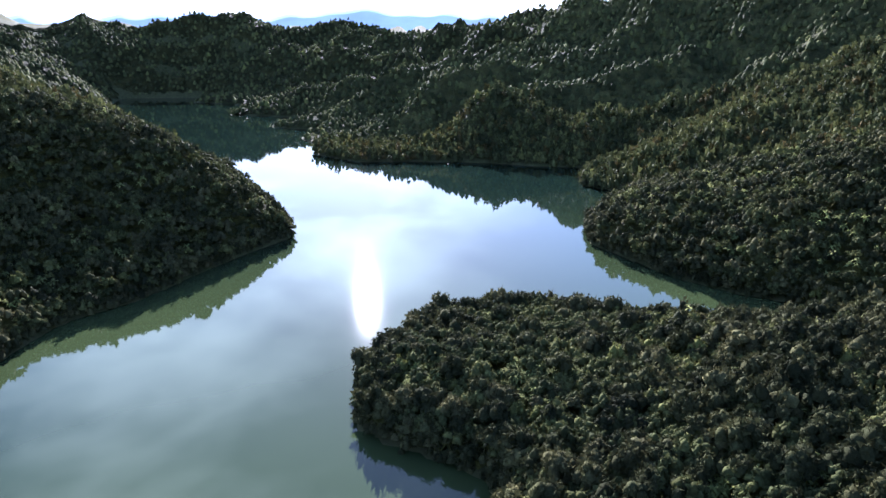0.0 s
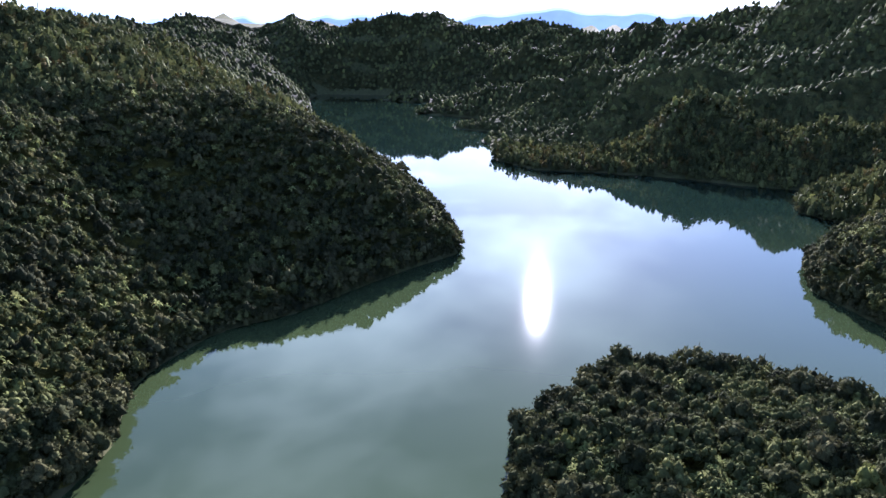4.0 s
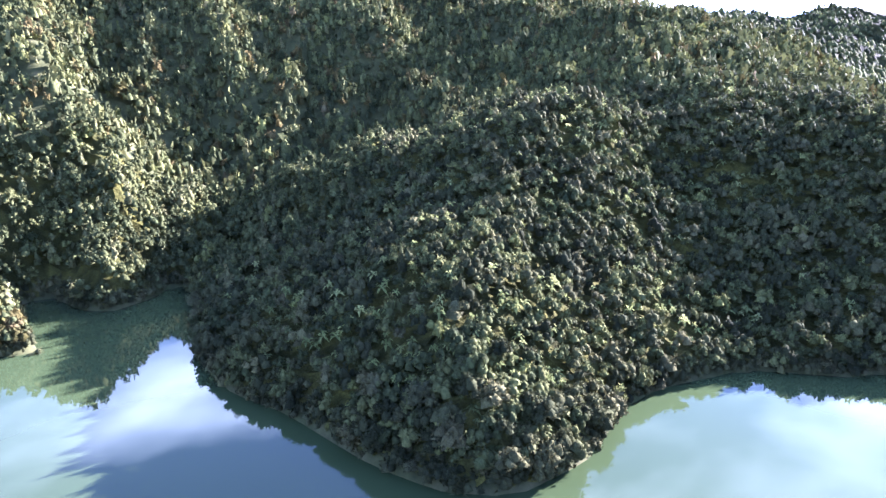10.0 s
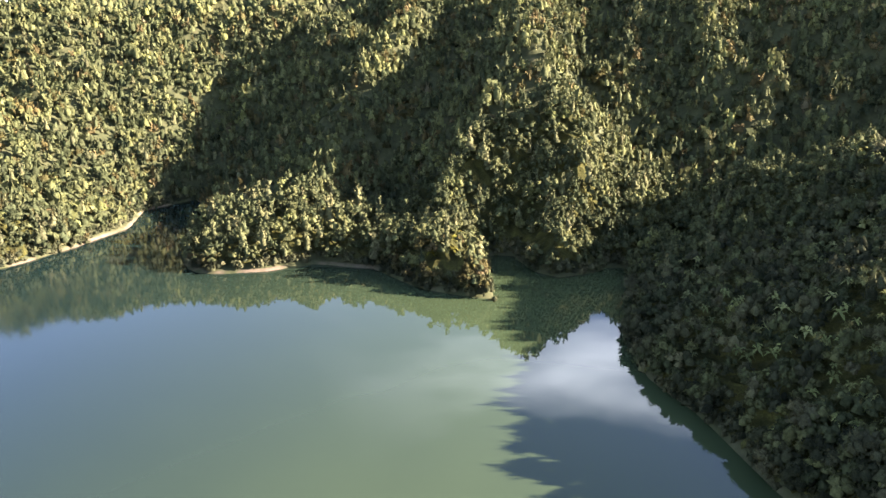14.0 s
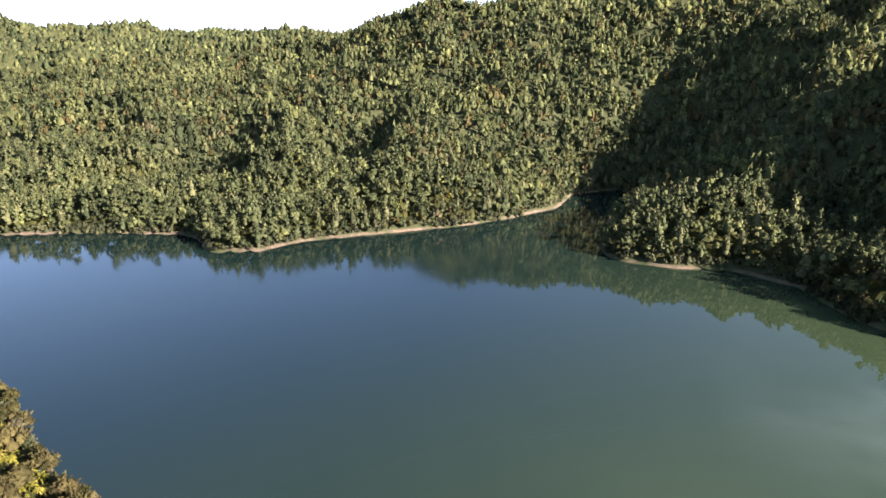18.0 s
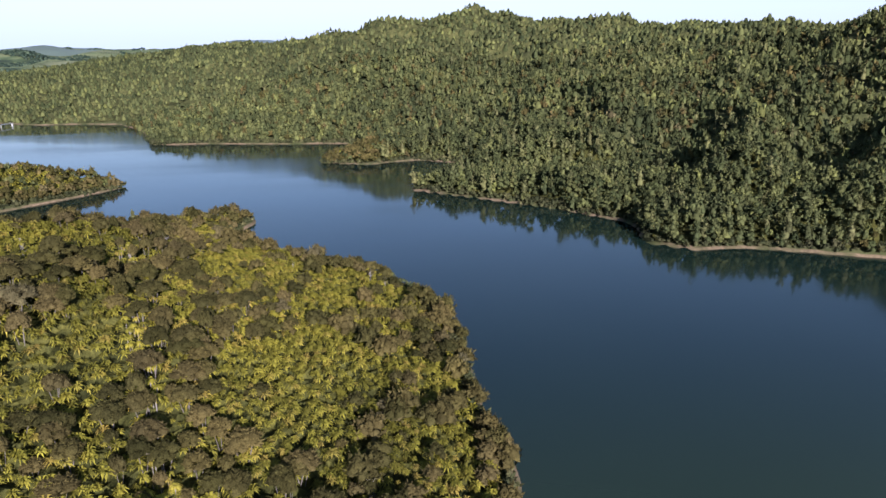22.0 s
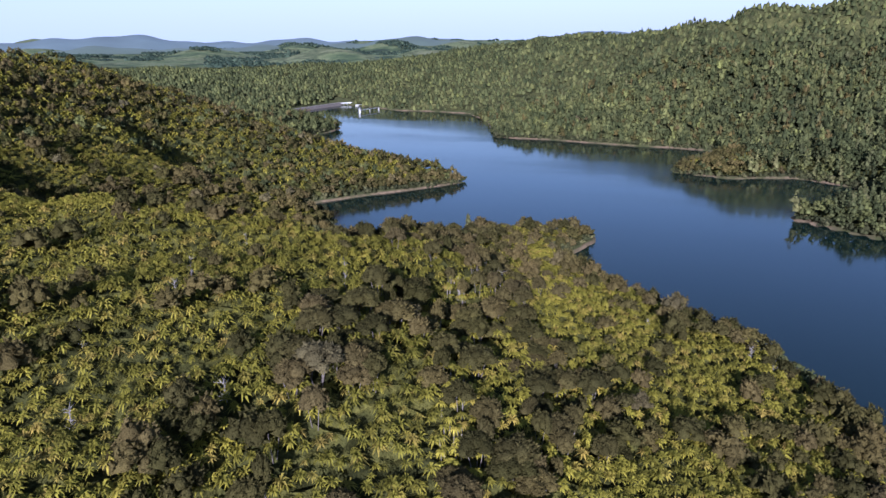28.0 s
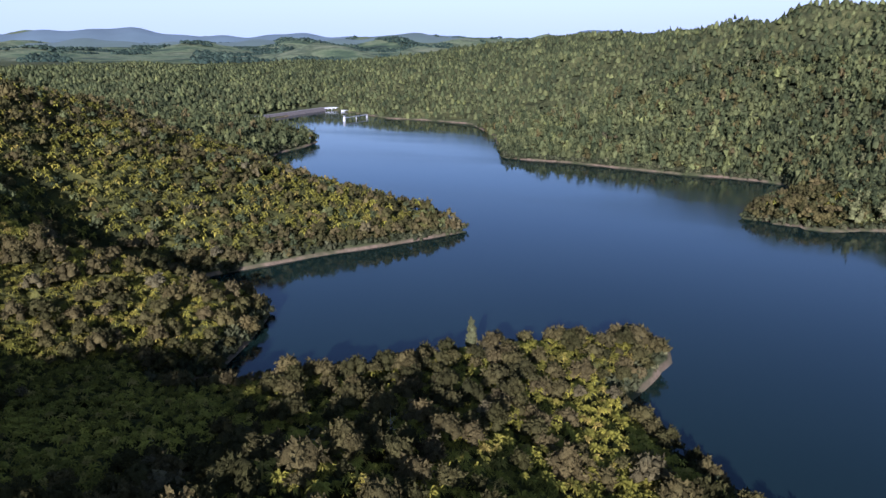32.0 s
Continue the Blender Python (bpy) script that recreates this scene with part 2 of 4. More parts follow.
def water_material():
    """Still, silty lake water: green from suspended silt, faint ripples."""
    m, nodes, links, bsdf = material("lake_water")
    silty = ramp(nodes, ((0.35, (0.026, 0.038, 0.015)), (0.65, (0.033, 0.047, 0.018))))
    links.new(noise_at(nodes, links, 0.01, 3.0), silty.inputs[0])
    clear = ramp(nodes, ((0.35, (0.005, 0.012, 0.009)), (0.65, (0.007, 0.015, 0.011))))
    links.new(noise_at(nodes, links, 0.008, 3.0), clear.inputs[0])
    # silt hangs in the middle arms and thins out towards the dam and the northern end
    place = nodes.new("ShaderNodeSeparateXYZ")
    links.new(nodes.new("ShaderNodeNewGeometry").outputs["Position"], place.inputs[0])
    thin = nodes.new("ShaderNodeMapRange")
    thin.interpolation_type = "SMOOTHSTEP"
    thin.inputs["From Min"].default_value, thin.inputs["From Max"].default_value = -120.0, 80.0
    links.new(place.outputs["Y"], thin.inputs["Value"])
    upper = nodes.new("ShaderNodeMapRange")
    upper.interpolation_type = "SMOOTHSTEP"
    upper.inputs["From Min"].default_value, upper.inputs["From Max"].default_value = 430.0, 180.0
    links.new(place.outputs["Y"], upper.inputs["Value"])
    silt = nodes.new("ShaderNodeMath"); silt.operation = "MULTIPLY"
    links.new(thin.outputs[0], silt.inputs[0]); links.new(upper.outputs[0], silt.inputs[1])
    links.new(blend(nodes, links, "MIX", silt.outputs[0], clear.outputs[0], silty.outputs[0]), bsdf.inputs["Base Color"])
    bsdf.inputs["IOR"].default_value = 1.333
    # cat's-paws of wind roughen the broad southern reach
    wind = ramp(nodes, ((0.42, (0.0, 0.0, 0.0)), (0.62, (1.0, 1.0, 1.0))))
    drawn = nodes.new("ShaderNodeMapping")
    drawn.inputs["Rotation"].default_value, drawn.inputs["Scale"].default_value = (0, 0, 0.5), (0.004, 0.016, 1.0)
    links.new(nodes.new("ShaderNodeNewGeometry").outputs["Position"], drawn.inputs["Vector"])
    gusts = nodes.new("ShaderNodeTexNoise")
    gusts.inputs["Scale"].default_value, gusts.inputs["Detail"].default_value = 1.0, 4.0
    links.new(drawn.outputs[0], gusts.inputs["Vector"]); links.new(gusts.outputs["Fac"], wind.inputs[0])
    reach = nodes.new("ShaderNodeMapRange")
    reach.inputs["From Min"].default_value, reach.inputs["From Max"].default_value = -20.0, -220.0
    links.new(place.outputs["Y"], reach.inputs["Value"])
    stir = nodes.new("ShaderNodeMath"); stir.operation = "MULTIPLY_ADD"
    stir.inputs[1].default_value, stir.inputs[2].default_value = 0.7, 0.3
    links.new(wind.outputs[0], stir.inputs[0])
    gusty = nodes.new("ShaderNodeMath"); gusty.operation = "MULTIPLY"
    links.new(stir.outputs[0], gusty.inputs[0]); links.new(reach.outputs[0], gusty.inputs[1])
    rough = nodes.new("ShaderNodeMapRange")
    rough.inputs["To Min"].default_value, rough.inputs["To Max"].default_value = 0.025, 0.16
    links.new(gusty.outputs[0], rough.inputs["Value"]); links.new(rough.outputs[0], bsdf.inputs["Roughness"])
    b = nodes.new("ShaderNodeBump")
    b.inputs["Strength"].default_value, b.inputs["Distance"].default_value = 0.004, 0.3
    links.new(noise_at(nodes, links, 0.35, 2.0), b.inputs["Height"]); links.new(b.outputs[0], bsdf.inputs["Normal"])
    return m


# ---------------------------------------------------------------- the lie of the land
# the lake's outline, in stretches from the far north end down the west side and back up the east side
WEST_NORTH = [(-500, 1240), (-480, 1130), (-410, 980), (-330, 800), (-265, 650), (-215, 560), (-175, 490), (-122, 430), (-88, 390), (-70, 345), (-60, 320),
              (-60, 308), (-74, 285), (-87, 258), (-98, 231), (-116, 208), (-120, 185), (-118, 170), (-105, 145), (-103, 125), (-112, 113)]
WEST_INLET = [(-128, 105), (-159, 96), (-176, 87), (-203, 84), (-221, 87), (-255, 94), (-268, 93), (-272, 88), (-263, 83), (-255, 67), (-262, 58),
              (-282, 50), (-281, 40), (-250, 42), (-229, 45), (-239, 18), (-259, -3), (-264, -27), (-252, -47), (-248, -65), (-252, -78),
              (-290, -95), (-350, -112), (-374, -130), (-346, -146), (-311, -134)]
WEST_SOUTH = [(-278, -140), (-249, -150), (-226, -164), (-189, -185), (-164, -189), (-150, -203), (-160, -235), (-136, -272), (-104, -305),
              (-70, -338), (-90, -352), (-120, -375), (-128, -410), (-97, -437), (-57, -427), (-26, -443), (-36, -463), (-62, -500), (-60, -530),
              (-30, -540), (-13, -541), (59, -563), (108, -570), (131, -670), (166, -741), (217, -756), (252, -758), (290, -785), (333, -812)]
EAST_SOUTH = [(352, -790), (357, -716), (335, -670), (300, -630), (257, -606), (256, -580), (262, -552), (258, -520), (238, -490), (200, -455),
              (150, -425), (110, -402), (91, -389), (117, -360), (137, -343), (166, -310), (190, -292), (180, -284), (150, -288), (131, -286),
              (127, -265), (125, -245), (132, -233), (122, -231), (95, -243), (68, -262), (40, -282), (14, -291), (12, -282), (20, -263), (25, -254)]
EAST_MIDDLE = [(10, -228), (-10, -206), (-36, -176), (-50, -147), (-50, -120), (-46, -90), (-46, -60), (-40, -30), (-28, 10), (-12, 50), (8, 88),
               (13, 108), (12, 119), (2, 127), (-7, 131), (-16, 140), (-19, 169), (-10, 185), (2, 204), (18, 212), (40, 212), (56, 200), (78, 194),
               (104, 188), (140, 184), (170, 176), (165, 190), (132, 209), (110, 224), (96, 240), (86, 264), (75, 290)]
EAST_NORTH = [(80, 322), (98, 358), (122, 386), (118, 400), (102, 420), (106, 447), (130, 482), (85, 492), (51, 510), (-7, 521), (-47, 522),
              (-83, 563), (-96, 630), (-112, 672), (-98, 700), (-104, 735), (-156, 760), (-158, 780), (-128, 822),
              (-150, 872), (-238, 910), (-246, 930), (-216, 985), (-240, 1050), (-346, 1122), (-352, 1142), (-330, 1200), (-370, 1240)]
LAKE = np.array(WEST_NORTH + WEST_INLET + WEST_SOUTH + EAST_SOUTH + EAST_MIDDLE + EAST_NORTH, float)

# crests and valley floors: x, y, height
CRESTS_WEST = [
    [(-64, 312, 2), (-87, 313, 20), (-112, 318, 34), (-150, 337, 46), (-185, 360, 57), (-212, 380, 60), (-267, 378, 86), (-310, 374, 94),
     (-356, 370, 106), (-440, 350, 130), (-556, 300, 150), (-600, 170, 150), (-600, 50, 145), (-620, -77, 132), (-530, -150, 122),
     (-470, -230, 112), (-437, -301, 102), (-429, -370, 92), (-400, -453, 76), (-380, -540, 84), (-362, -650, 92)],
    [(-212, 390, 62), (-180, 420, 52), (-151, 428, 30), (-118, 402, 20), (-95, 378, 12), (-81, 352, 5)],
    [(-236, 45, 17), (-262, 52, 46), (-285, 54, 58), (-307, 55, 67), (-337, 60, 76), (-400, 60, 90), (-500, 55, 118), (-600, 50, 142)],
    [(-272, 90, 0), (-320, 104, 12), (-400, 150, 45)], [(-258, 72, 3), (-275, 72, 8)],
    [(-253, -55, 2), (-270, -48, 5), (-297, -44, 10), (-330, -48, 18), (-380, -52, 41), (-430, -54, 61), (-500, -70, 100)], [(-300, -86, 2), (-370, -100, 14), (-430, -105, 36)],
    [(-262, 2, 0), (-300, 8, 6), (-344, -16, 20), (-427, -20, 54)],
]
CRESTS_SPUR = [
    [(-108, 119, 3), (-118, 122, 11), (-134, 131, 21), (-158, 150, 31), (-192, 182, 41), (-218, 205, 47), (-224, 246, 54), (-231, 270, 46), (-255, 320, 64), (-285, 362, 88)],
    [(-224, 246, 54), (-196, 230, 43), (-165, 208, 27), (-138, 188, 13), (-122, 178, 2)],
    [(-118, 207, 0), (-145, 232, 8), (-175, 255, 22), (-205, 268, 37)], [(-151, 270, 23), (-185, 300, 52), (-205, 313, 58), (-260, 345, 74)],
    [(-272, 92, 0), (-320, 140, 10), (-370, 220, 32), (-420, 300, 80)],
    [(-374, -130, 0), (-430, -132, 32), (-500, -110, 78)],
]
CRESTS_SOUTH = [
    [(-362, -650, 92), (-325, -732, 101), (-246, -800, 110), (-182, -776, 108), (-120, -780, 97), (-70, -777, 80), (0, -900, 70), (52, -1143, 78),
     (273, -1380, 50), (430, -1250, 24), (668, -1148, 5), (900, -1150, 4)],
    [(-128, -400, 0), (-190, -430, 22), (-260, -500, 48), (-380, -540, 80)],
    [(-46, -535, 0), (-110, -580, 22), (-200, -680, 62)],
]
CRESTS_EAST = [
    [(341, -632, 2), (326, -500, 20), (320, -449, 38), (313, -393, 54), (311, -355, 64), (330, -310, 74), (300, -235, 76), (290, -120, 82),
     (270, 0, 80), (250, 90, 70), (300, 200, 70), (330, 330, 84), (380, 450, 104), (385, 584, 112), (365, 708, 118), (202, 822, 124)],
    [(265, -200, 64), (200, -150, 44), (140, -125, 45), (84, -126, 45), (62, -136, 40), (48, -141, 35), (35, -148, 27), (2, -165, 14), (-25, -165, 6)],
    [(62, -136, 40), (58, -184, 25), (50, -215, 14)],
    [(76, -20, 30), (15, -48, 20), (-20, -90, 13)], [(270, -60, 78), (150, -95, 46), (65, -90, 34), (42, -111, 30), (18, -140, 20)],
    [(82, -144, 31), (86, -164, 19), (93, -195, 9)], [(107, -143, 32), (110, -162, 19), (114, -200, 7)], [(150, -148, 36), (150, -170, 20), (150, -205, 7)], [(195, -176, 32), (190, -192, 21)],
    [(110, -225, 6), (70, -243, 7), (40, -262, 7), (22, -276, 4)],
    [(132, -234, 0), (160, -222, 13), (188, -208, 27), (225, -205, 45)], [(137, -271, 8), (165, -262, 17), (200, -262, 31), (225, -262, 44)],
    [(190, -290, 0), (225, -292, 16), (270, -310, 50)],
]
CRESTS_SPITS = [
    [(315, -393, 54), (260, -372, 34), (200, -372, 20), (150, -388, 10), (108, -393, 4)], [(320, -540, 16), (290, -585, 9), (264, -602, 3)],
    [(-12, 160, 4), (20, 155, 7), (60, 150, 10), (100, 140, 18), (150, 120, 36), (250, 90, 70)],
    [(170, 182, 0), (210, 180, 16), (300, 200, 66)],
    [(78, 300, 2), (100, 292, 9), (140, 292, 18), (200, 292, 38), (330, 330, 84)], [(122, 393, 0), (175, 372, 12), (250, 370, 45)],
    [(104, 432, 1), (140, 432, 11), (200, 440, 33), (385, 480, 104)], [(132, 484, 0), (180, 480, 24), (260, 520, 62)],
]
CRESTS_NORTH = [
    [(202, 822, 124), (166, 983, 113), (108, 1293, 114), (-60, 1620, 98), (-172, 1600, 106), (-261, 1475, 133), (-387, 1447, 142),
     (-550, 1480, 128), (-724, 1536, 126), (-915, 1663, 155)],
    [(-300, 480, 92), (-350, 600, 72), (-450, 800, 76), (-600, 1000, 98), (-760, 1250, 104)],
    [(-340, 600, 76), (-270, 615, 46), (-228, 600, 4)], [(-390, 665, 44), (-330, 675, 18), (-280, 672, 3)], [(-430, 760, 84), (-360, 765, 50), (-305, 745, 4)],
    [(-460, 850, 46), (-400, 860, 18), (-352, 860, 2)], [(-520, 930, 98), (-440, 950, 52), (-392, 945, 4)],
    [(120, 690, 56), (20, 640, 18), (-72, 560, 2)], [(120, 875, 62), (0, 835, 26), (-126, 824, 1)], [(110, 1080, 66), (-60, 1020, 28), (-214, 988, 1)],
    [(202, 822, 124), (80, 735, 72), (-20, 695, 36), (-106, 670, 3)], [(160, 850, 112), (30, 785, 52), (-70, 765, 27), (-150, 764, 3)],
    [(166, 983, 113), (0, 955, 62), (-120, 926, 30), (-236, 916, 3)], [(108, 1293, 114), (-60, 1180, 62), (-200, 1140, 32), (-342, 1130, 3)],
]
CRESTS = CRESTS_WEST + CRESTS_SPUR + CRESTS_SOUTH + CRESTS_EAST + CRESTS_SPITS + CRESTS_NORTH

X0, X1, Y0, Y1 = -1500.0, 1500.0, -1800.0, 2200.0


def inside_lake(px, py):
    inside = np.zeros(px.shape, bool)
    a, b = LAKE, np.roll(LAKE, -1, 0)
    for (ax, ay), (bx, by) in zip(a, b):
        if ay != by:
            inside ^= ((ay > py) != (by > py)) & (px < (bx - ax) * (py - ay) / (by - ay) + ax)
    return inside


def shore_distance(px, py):
    """Distance to the shore line, negative on the water."""
    best = np.full(px.shape, 1e9)
    a, b = LAKE, np.roll(LAKE, -1, 0)
    for (ax, ay), (bx, by) in zip(a, b):
        ux, uy = bx - ax, by - ay
        k = np.clip(((px - ax) * ux + (py - ay) * uy) / (ux * ux + uy * uy), 0, 1)
        best = np.minimum(best, (px - ax - k * ux) ** 2 + (py - ay - k * uy) ** 2)
    d = np.sqrt(best)
    return np.where(inside_lake(px, py), -d, d)


def solve_land():
    """Even slopes between the water's edge, the crests and the valley floors."""
    height = None
    for step in (64.0, 32.0, 16.0, 8.0):
        nx, ny = int((X1 - X0) / step) + 1, int((Y1 - Y0) / step) + 1
        gx, gy = np.meshgrid(np.linspace(X0, X1, nx), np.linspace(Y0, Y1, ny))
        fixed = inside_lake(gx, gy)
        value = np.zeros(gx.shape)
        for crest in CRESTS:
            for (ax, ay, az), (bx, by, bz) in zip(crest, crest[1:]):
                n = int(math.hypot(bx - ax, by - ay) / step * 1.5) + 2
                for k in np.linspace(0, 1, n):
                    i, j = int(round((ax + (bx - ax) * k - X0) / (X1 - X0) * (nx - 1))), int(round((ay + (by - ay) * k - Y0) / (Y1 - Y0) * (ny - 1)))
                    if not fixed[j, i] or step < 20:
                        value[j, i], fixed[j, i] = az + (bz - az) * k, True
        fixed[0], value[0] = True, 4
        fixed[-1], value[-1] = True, 120 + 20 * np.sin(gx[-1] / 260)
        fixed[:, 0], value[:, 0] = True, np.interp(gy[:, 0], (Y0, -1000, 0, 1200, Y1), (5, 80, 140, 120, 130))
        fixed[:, -1], value[:, -1] = True, np.interp(gy[:, 0], (Y0, -900, 0, 900, Y1), (0, 2, 90, 130, 120))
        if height is None:
            h = np.full(gx.shape, 60.0)
        else:
            h = sample(height, gx, gy)
        h = np.where(fixed, value, h)
        for _ in range(400 if step > 20 else 120):
            p = np.pad(h, 1, mode="edge")
            h = np.where(fixed, value, (p[:-2, 1:-1] + p[2:, 1:-1] + p[1:-1, :-2] + p[1:-1, 2:]) / 4)
        height = h
    p = np.pad(height, 1, mode="edge")
    return 0.5 * height + 0.125 * (p[:-2, 1:-1] + p[2:, 1:-1] + p[1:-1, :-2] + p[1:-1, 2:])


def sample(grid, px, py):
    ny, nx = grid.shape
    u = np.clip((px - X0) / (X1 - X0) * (nx - 1), 0, nx - 1.001)
    v = np.clip((py - Y0) / (Y1 - Y0) * (ny - 1), 0, ny - 1.001)
    i, j = u.astype(int), v.astype(int)
    fu, fv = u - i, v - j
    return (grid[j, i] * (1 - fu) + grid[j, i + 1] * fu) * (1 - fv) + (grid[j + 1, i] * (1 - fu) + grid[j + 1, i + 1] * fu) * fv


rng = np.random.default_rng(7)
WAVES = [(rng.uniform(0, 2 * math.pi), rng.uniform(0, 6.28), length, high) for length, high in
         ((420, 5), (310, 5), (230, 4), (170, 4), (120, 3), (95, 2.5), (70, 2), (52, 1.6), (40, 1.2), (31, 1))]


def rough_land(px, py):
    """Gullies and humps: crossed folds of falling length."""
    z = 0
    for turn, start, length, high in WAVES:
        k = 2 * math.pi / length
        along, across = px * math.cos(turn) + py * math.sin(turn), py * math.cos(turn) - px * math.sin(turn)
        z = z + high * np.sin(along * k + start + 1.3 * np.sin(across * k * 0.7 + start * 2))
    return z


def ribs(px, py, d):
    """Sharp spurs and gullies that run down the steep slopes: across the western hill, and round the northern and southern ones."""
    def sharp(u):
        return 1 - 2 * np.abs(np.sin(math.pi * u))
    west = np.clip((-px - 235) / 70, 0, 1) * np.clip((py + 190) / 60, 0, 1) * np.clip((300 - py) / 60, 0, 1)
    bend = 9 * np.sin(px / 61) + 6 * np.sin(px / 23 + py / 40)
    z = west * (7.0 * sharp((py - 58 + bend) / 94) + 3.5 * sharp((py + px * 0.25 + bend) / 39))
    north = np.clip((py - 440) / 120, 0, 1)
    wander = 60 * np.sin(py / 170) + 25 * np.sin(px / 70 + py / 90)
    z = z + north * (13 * sharp((px * 0.8 + py * 0.6 + wander) / 210) + 7 * sharp((px * 0.5 - py * 0.85 + wander) / 118) + 3 * sharp((px + wander * 0.6) / 52))
    south = np.clip((-px + 40) / 60, 0, 1) * np.clip((-py - 190) / 60, 0, 1) * np.clip((py + 900) / 100, 0, 1)
    z = z + south * (3.5 * sharp((px * 0.75 - py * 0.66 + 22 * np.sin(py / 80) + 12 * np.sin(px / 37)) / 88) + 2.0 * sharp((px + py * 0.3 + 14 * np.sin(py / 33)) / 41))
    return z * np.clip(d / 80, 0, 1)


def old_forest(px, py):
    """Share of tall mixed forest: the western and far slopes; the rest is fern and kanuka scrub."""
    west = np.clip((-px - 225) / 40, 0, 1) * np.clip((200 - py) / 80, 0, 1)
    west = np.maximum(west, np.clip((-px - 330) / 60, 0, 1))
    south = np.clip((-px - 40 + (py + 300) * 0.15) / 30, 0, 1) * np.clip((-130 - py) / 40, 0, 1)
    far_south = np.clip((-py - 640) / 60, 0, 1)
    north = np.clip((py - 470) / 80, 0, 1) * 0.8
    return np.maximum.reduce((west, south, far_south, north))


LAND = solve_land()


def ground_height(px, py, d=None):
    px, py = np.asarray(px, float), np.asarray(py, float)
    if d is None:
        d = shore_distance(px, py)
    out = np.maximum(np.hypot(np.maximum(np.abs(px) - 1500, 0), np.maximum(np.abs(py - 200) - 2000, 0)), 0)
    z = sample(LAND, px, py) + rough_land(px, py) * np.clip(d / 90, 0, 1) * np.where(py < -850, 0.35, (0.6 + 0.8 * old_forest(px, py)) * np.clip(1.45 - np.hypot(px, py) / 620, 0.45, 1))
    z = z + ribs(px, py, d) * np.clip(1 - out / 300, 0, 1)
    far = np.clip(out / 900, 0, 1)
    rolling = 17 * np.sin(px / 190 + 1.5 * np.sin(py / 330)) * np.sin(py / 260 + 0.8 * np.sin(px / 410)) + 11 * np.sin(px / 77 + py / 130)
    south = np.clip((-py - 1200) / 500, 0, 1)
    z = z + rolling * np.clip(out / 400, 0, 1) * np.where(south > 0.5, 1.5, 1.6) + far * np.where(py > 0, 0, -8)
    z = z + np.clip((-py - 2600) / 900, 0, 1) * (10 + 20 * np.sin(px / 520) + 14 * np.sin(px / 210 + 2) + 9 * np.sin(px / 97 + py / 160))
    z = np.maximum(z, np.minimum(0.8 * d, 0.9) + 0.02)
    z = np.minimum(z, 0.02 + 0.85 * np.abs(d))
    return np.where(d < 0, np.maximum(d * 0.8, -6.0), z)


def mesh_of(name, verts, faces, mat, smooth=False):
    """A mesh of triangles (n, 3) or quads (n, 4) from arrays."""
    me = bpy.data.meshes.new(name)
    verts, faces = np.ascontiguousarray(verts, np.float32), np.ascontiguousarray(faces, np.int32)
    sides = faces.shape[1]
    me.vertices.add(len(verts)); me.vertices.foreach_set("co", verts.ravel())
    me.loops.add(faces.size); me.loops.foreach_set("vertex_index", faces.ravel())
    me.polygons.add(len(faces))
    me.polygons.foreach_set("loop_start", np.arange(len(faces), dtype=np.int32) * sides)
    me.polygons.foreach_set("use_smooth", np.full(len(faces), smooth))
    me.update(calc_edges=True)
    me.materials.append(mat)
    return me


def graded(lo, hi, fine_lo, fine_hi, fine, growth):
    mid = list(np.arange(fine_lo, fine_hi + 0.1, fine))
    for end, sign in ((lo, -1), (hi, 1)):
        at, step, some = (mid[0] if sign < 0 else mid[-1]), fine, []
        while (end - at) * sign > 0:
            step *= growth
            at += sign * min(step, 120)
            some.append(at)
        mid = some[::-1] + mid if sign < 0 else mid + some
    return np.array(mid)


gx, gy = np.meshgrid(graded(-4300, 4300, -400, 380, 6.0, 1.055), graded(-4600, 4600, -820, 700, 6.0, 1.055))
gz = ground_height(gx, gy)
rows_n, cols_n = gx.shape
ids = np.arange(rows_n * cols_n).reshape(rows_n, cols_n)
quads = np.stack((ids[:-1, :-1], ids[:-1, 1:], ids[1:, 1:], ids[1:, :-1]), -1).reshape(-1, 4)
ground = new("ground", mesh_of("ground", np.stack((gx, gy, gz), -1).reshape(-1, 3), quads, ground_material(), True))
tagged(ground, "steep forest floor with bare clay banks above the lake", "ground", kind="structure")

wx, wy = np.meshgrid(np.linspace(-560, 420, 50), np.linspace(-840, 1260, 106))
ids = np.arange(wx.size).reshape(wx.shape)
quads = np.stack((ids[:-1, :-1], ids[:-1, 1:], ids[1:, 1:], ids[1:, :-1]), -1).reshape(-1, 4)
water = new("water", mesh_of("water", np.stack((wx, wy, wx * 0), -1).reshape(-1, 3), quads, water_material(), True))
tagged(water, "still green silty lake water reflecting the sky", "lake", kind="structure")


# far ranges that close the horizon, blue haze put into their colour and glow
def haze_glow_material(name, colour):
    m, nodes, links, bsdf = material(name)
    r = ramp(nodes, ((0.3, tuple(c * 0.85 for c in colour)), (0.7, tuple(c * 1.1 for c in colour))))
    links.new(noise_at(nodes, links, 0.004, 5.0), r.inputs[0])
    # emission in the same colour lifts the hills like hazy air
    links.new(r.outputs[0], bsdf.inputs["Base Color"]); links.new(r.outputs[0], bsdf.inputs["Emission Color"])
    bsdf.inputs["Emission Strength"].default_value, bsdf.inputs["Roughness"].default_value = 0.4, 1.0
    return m


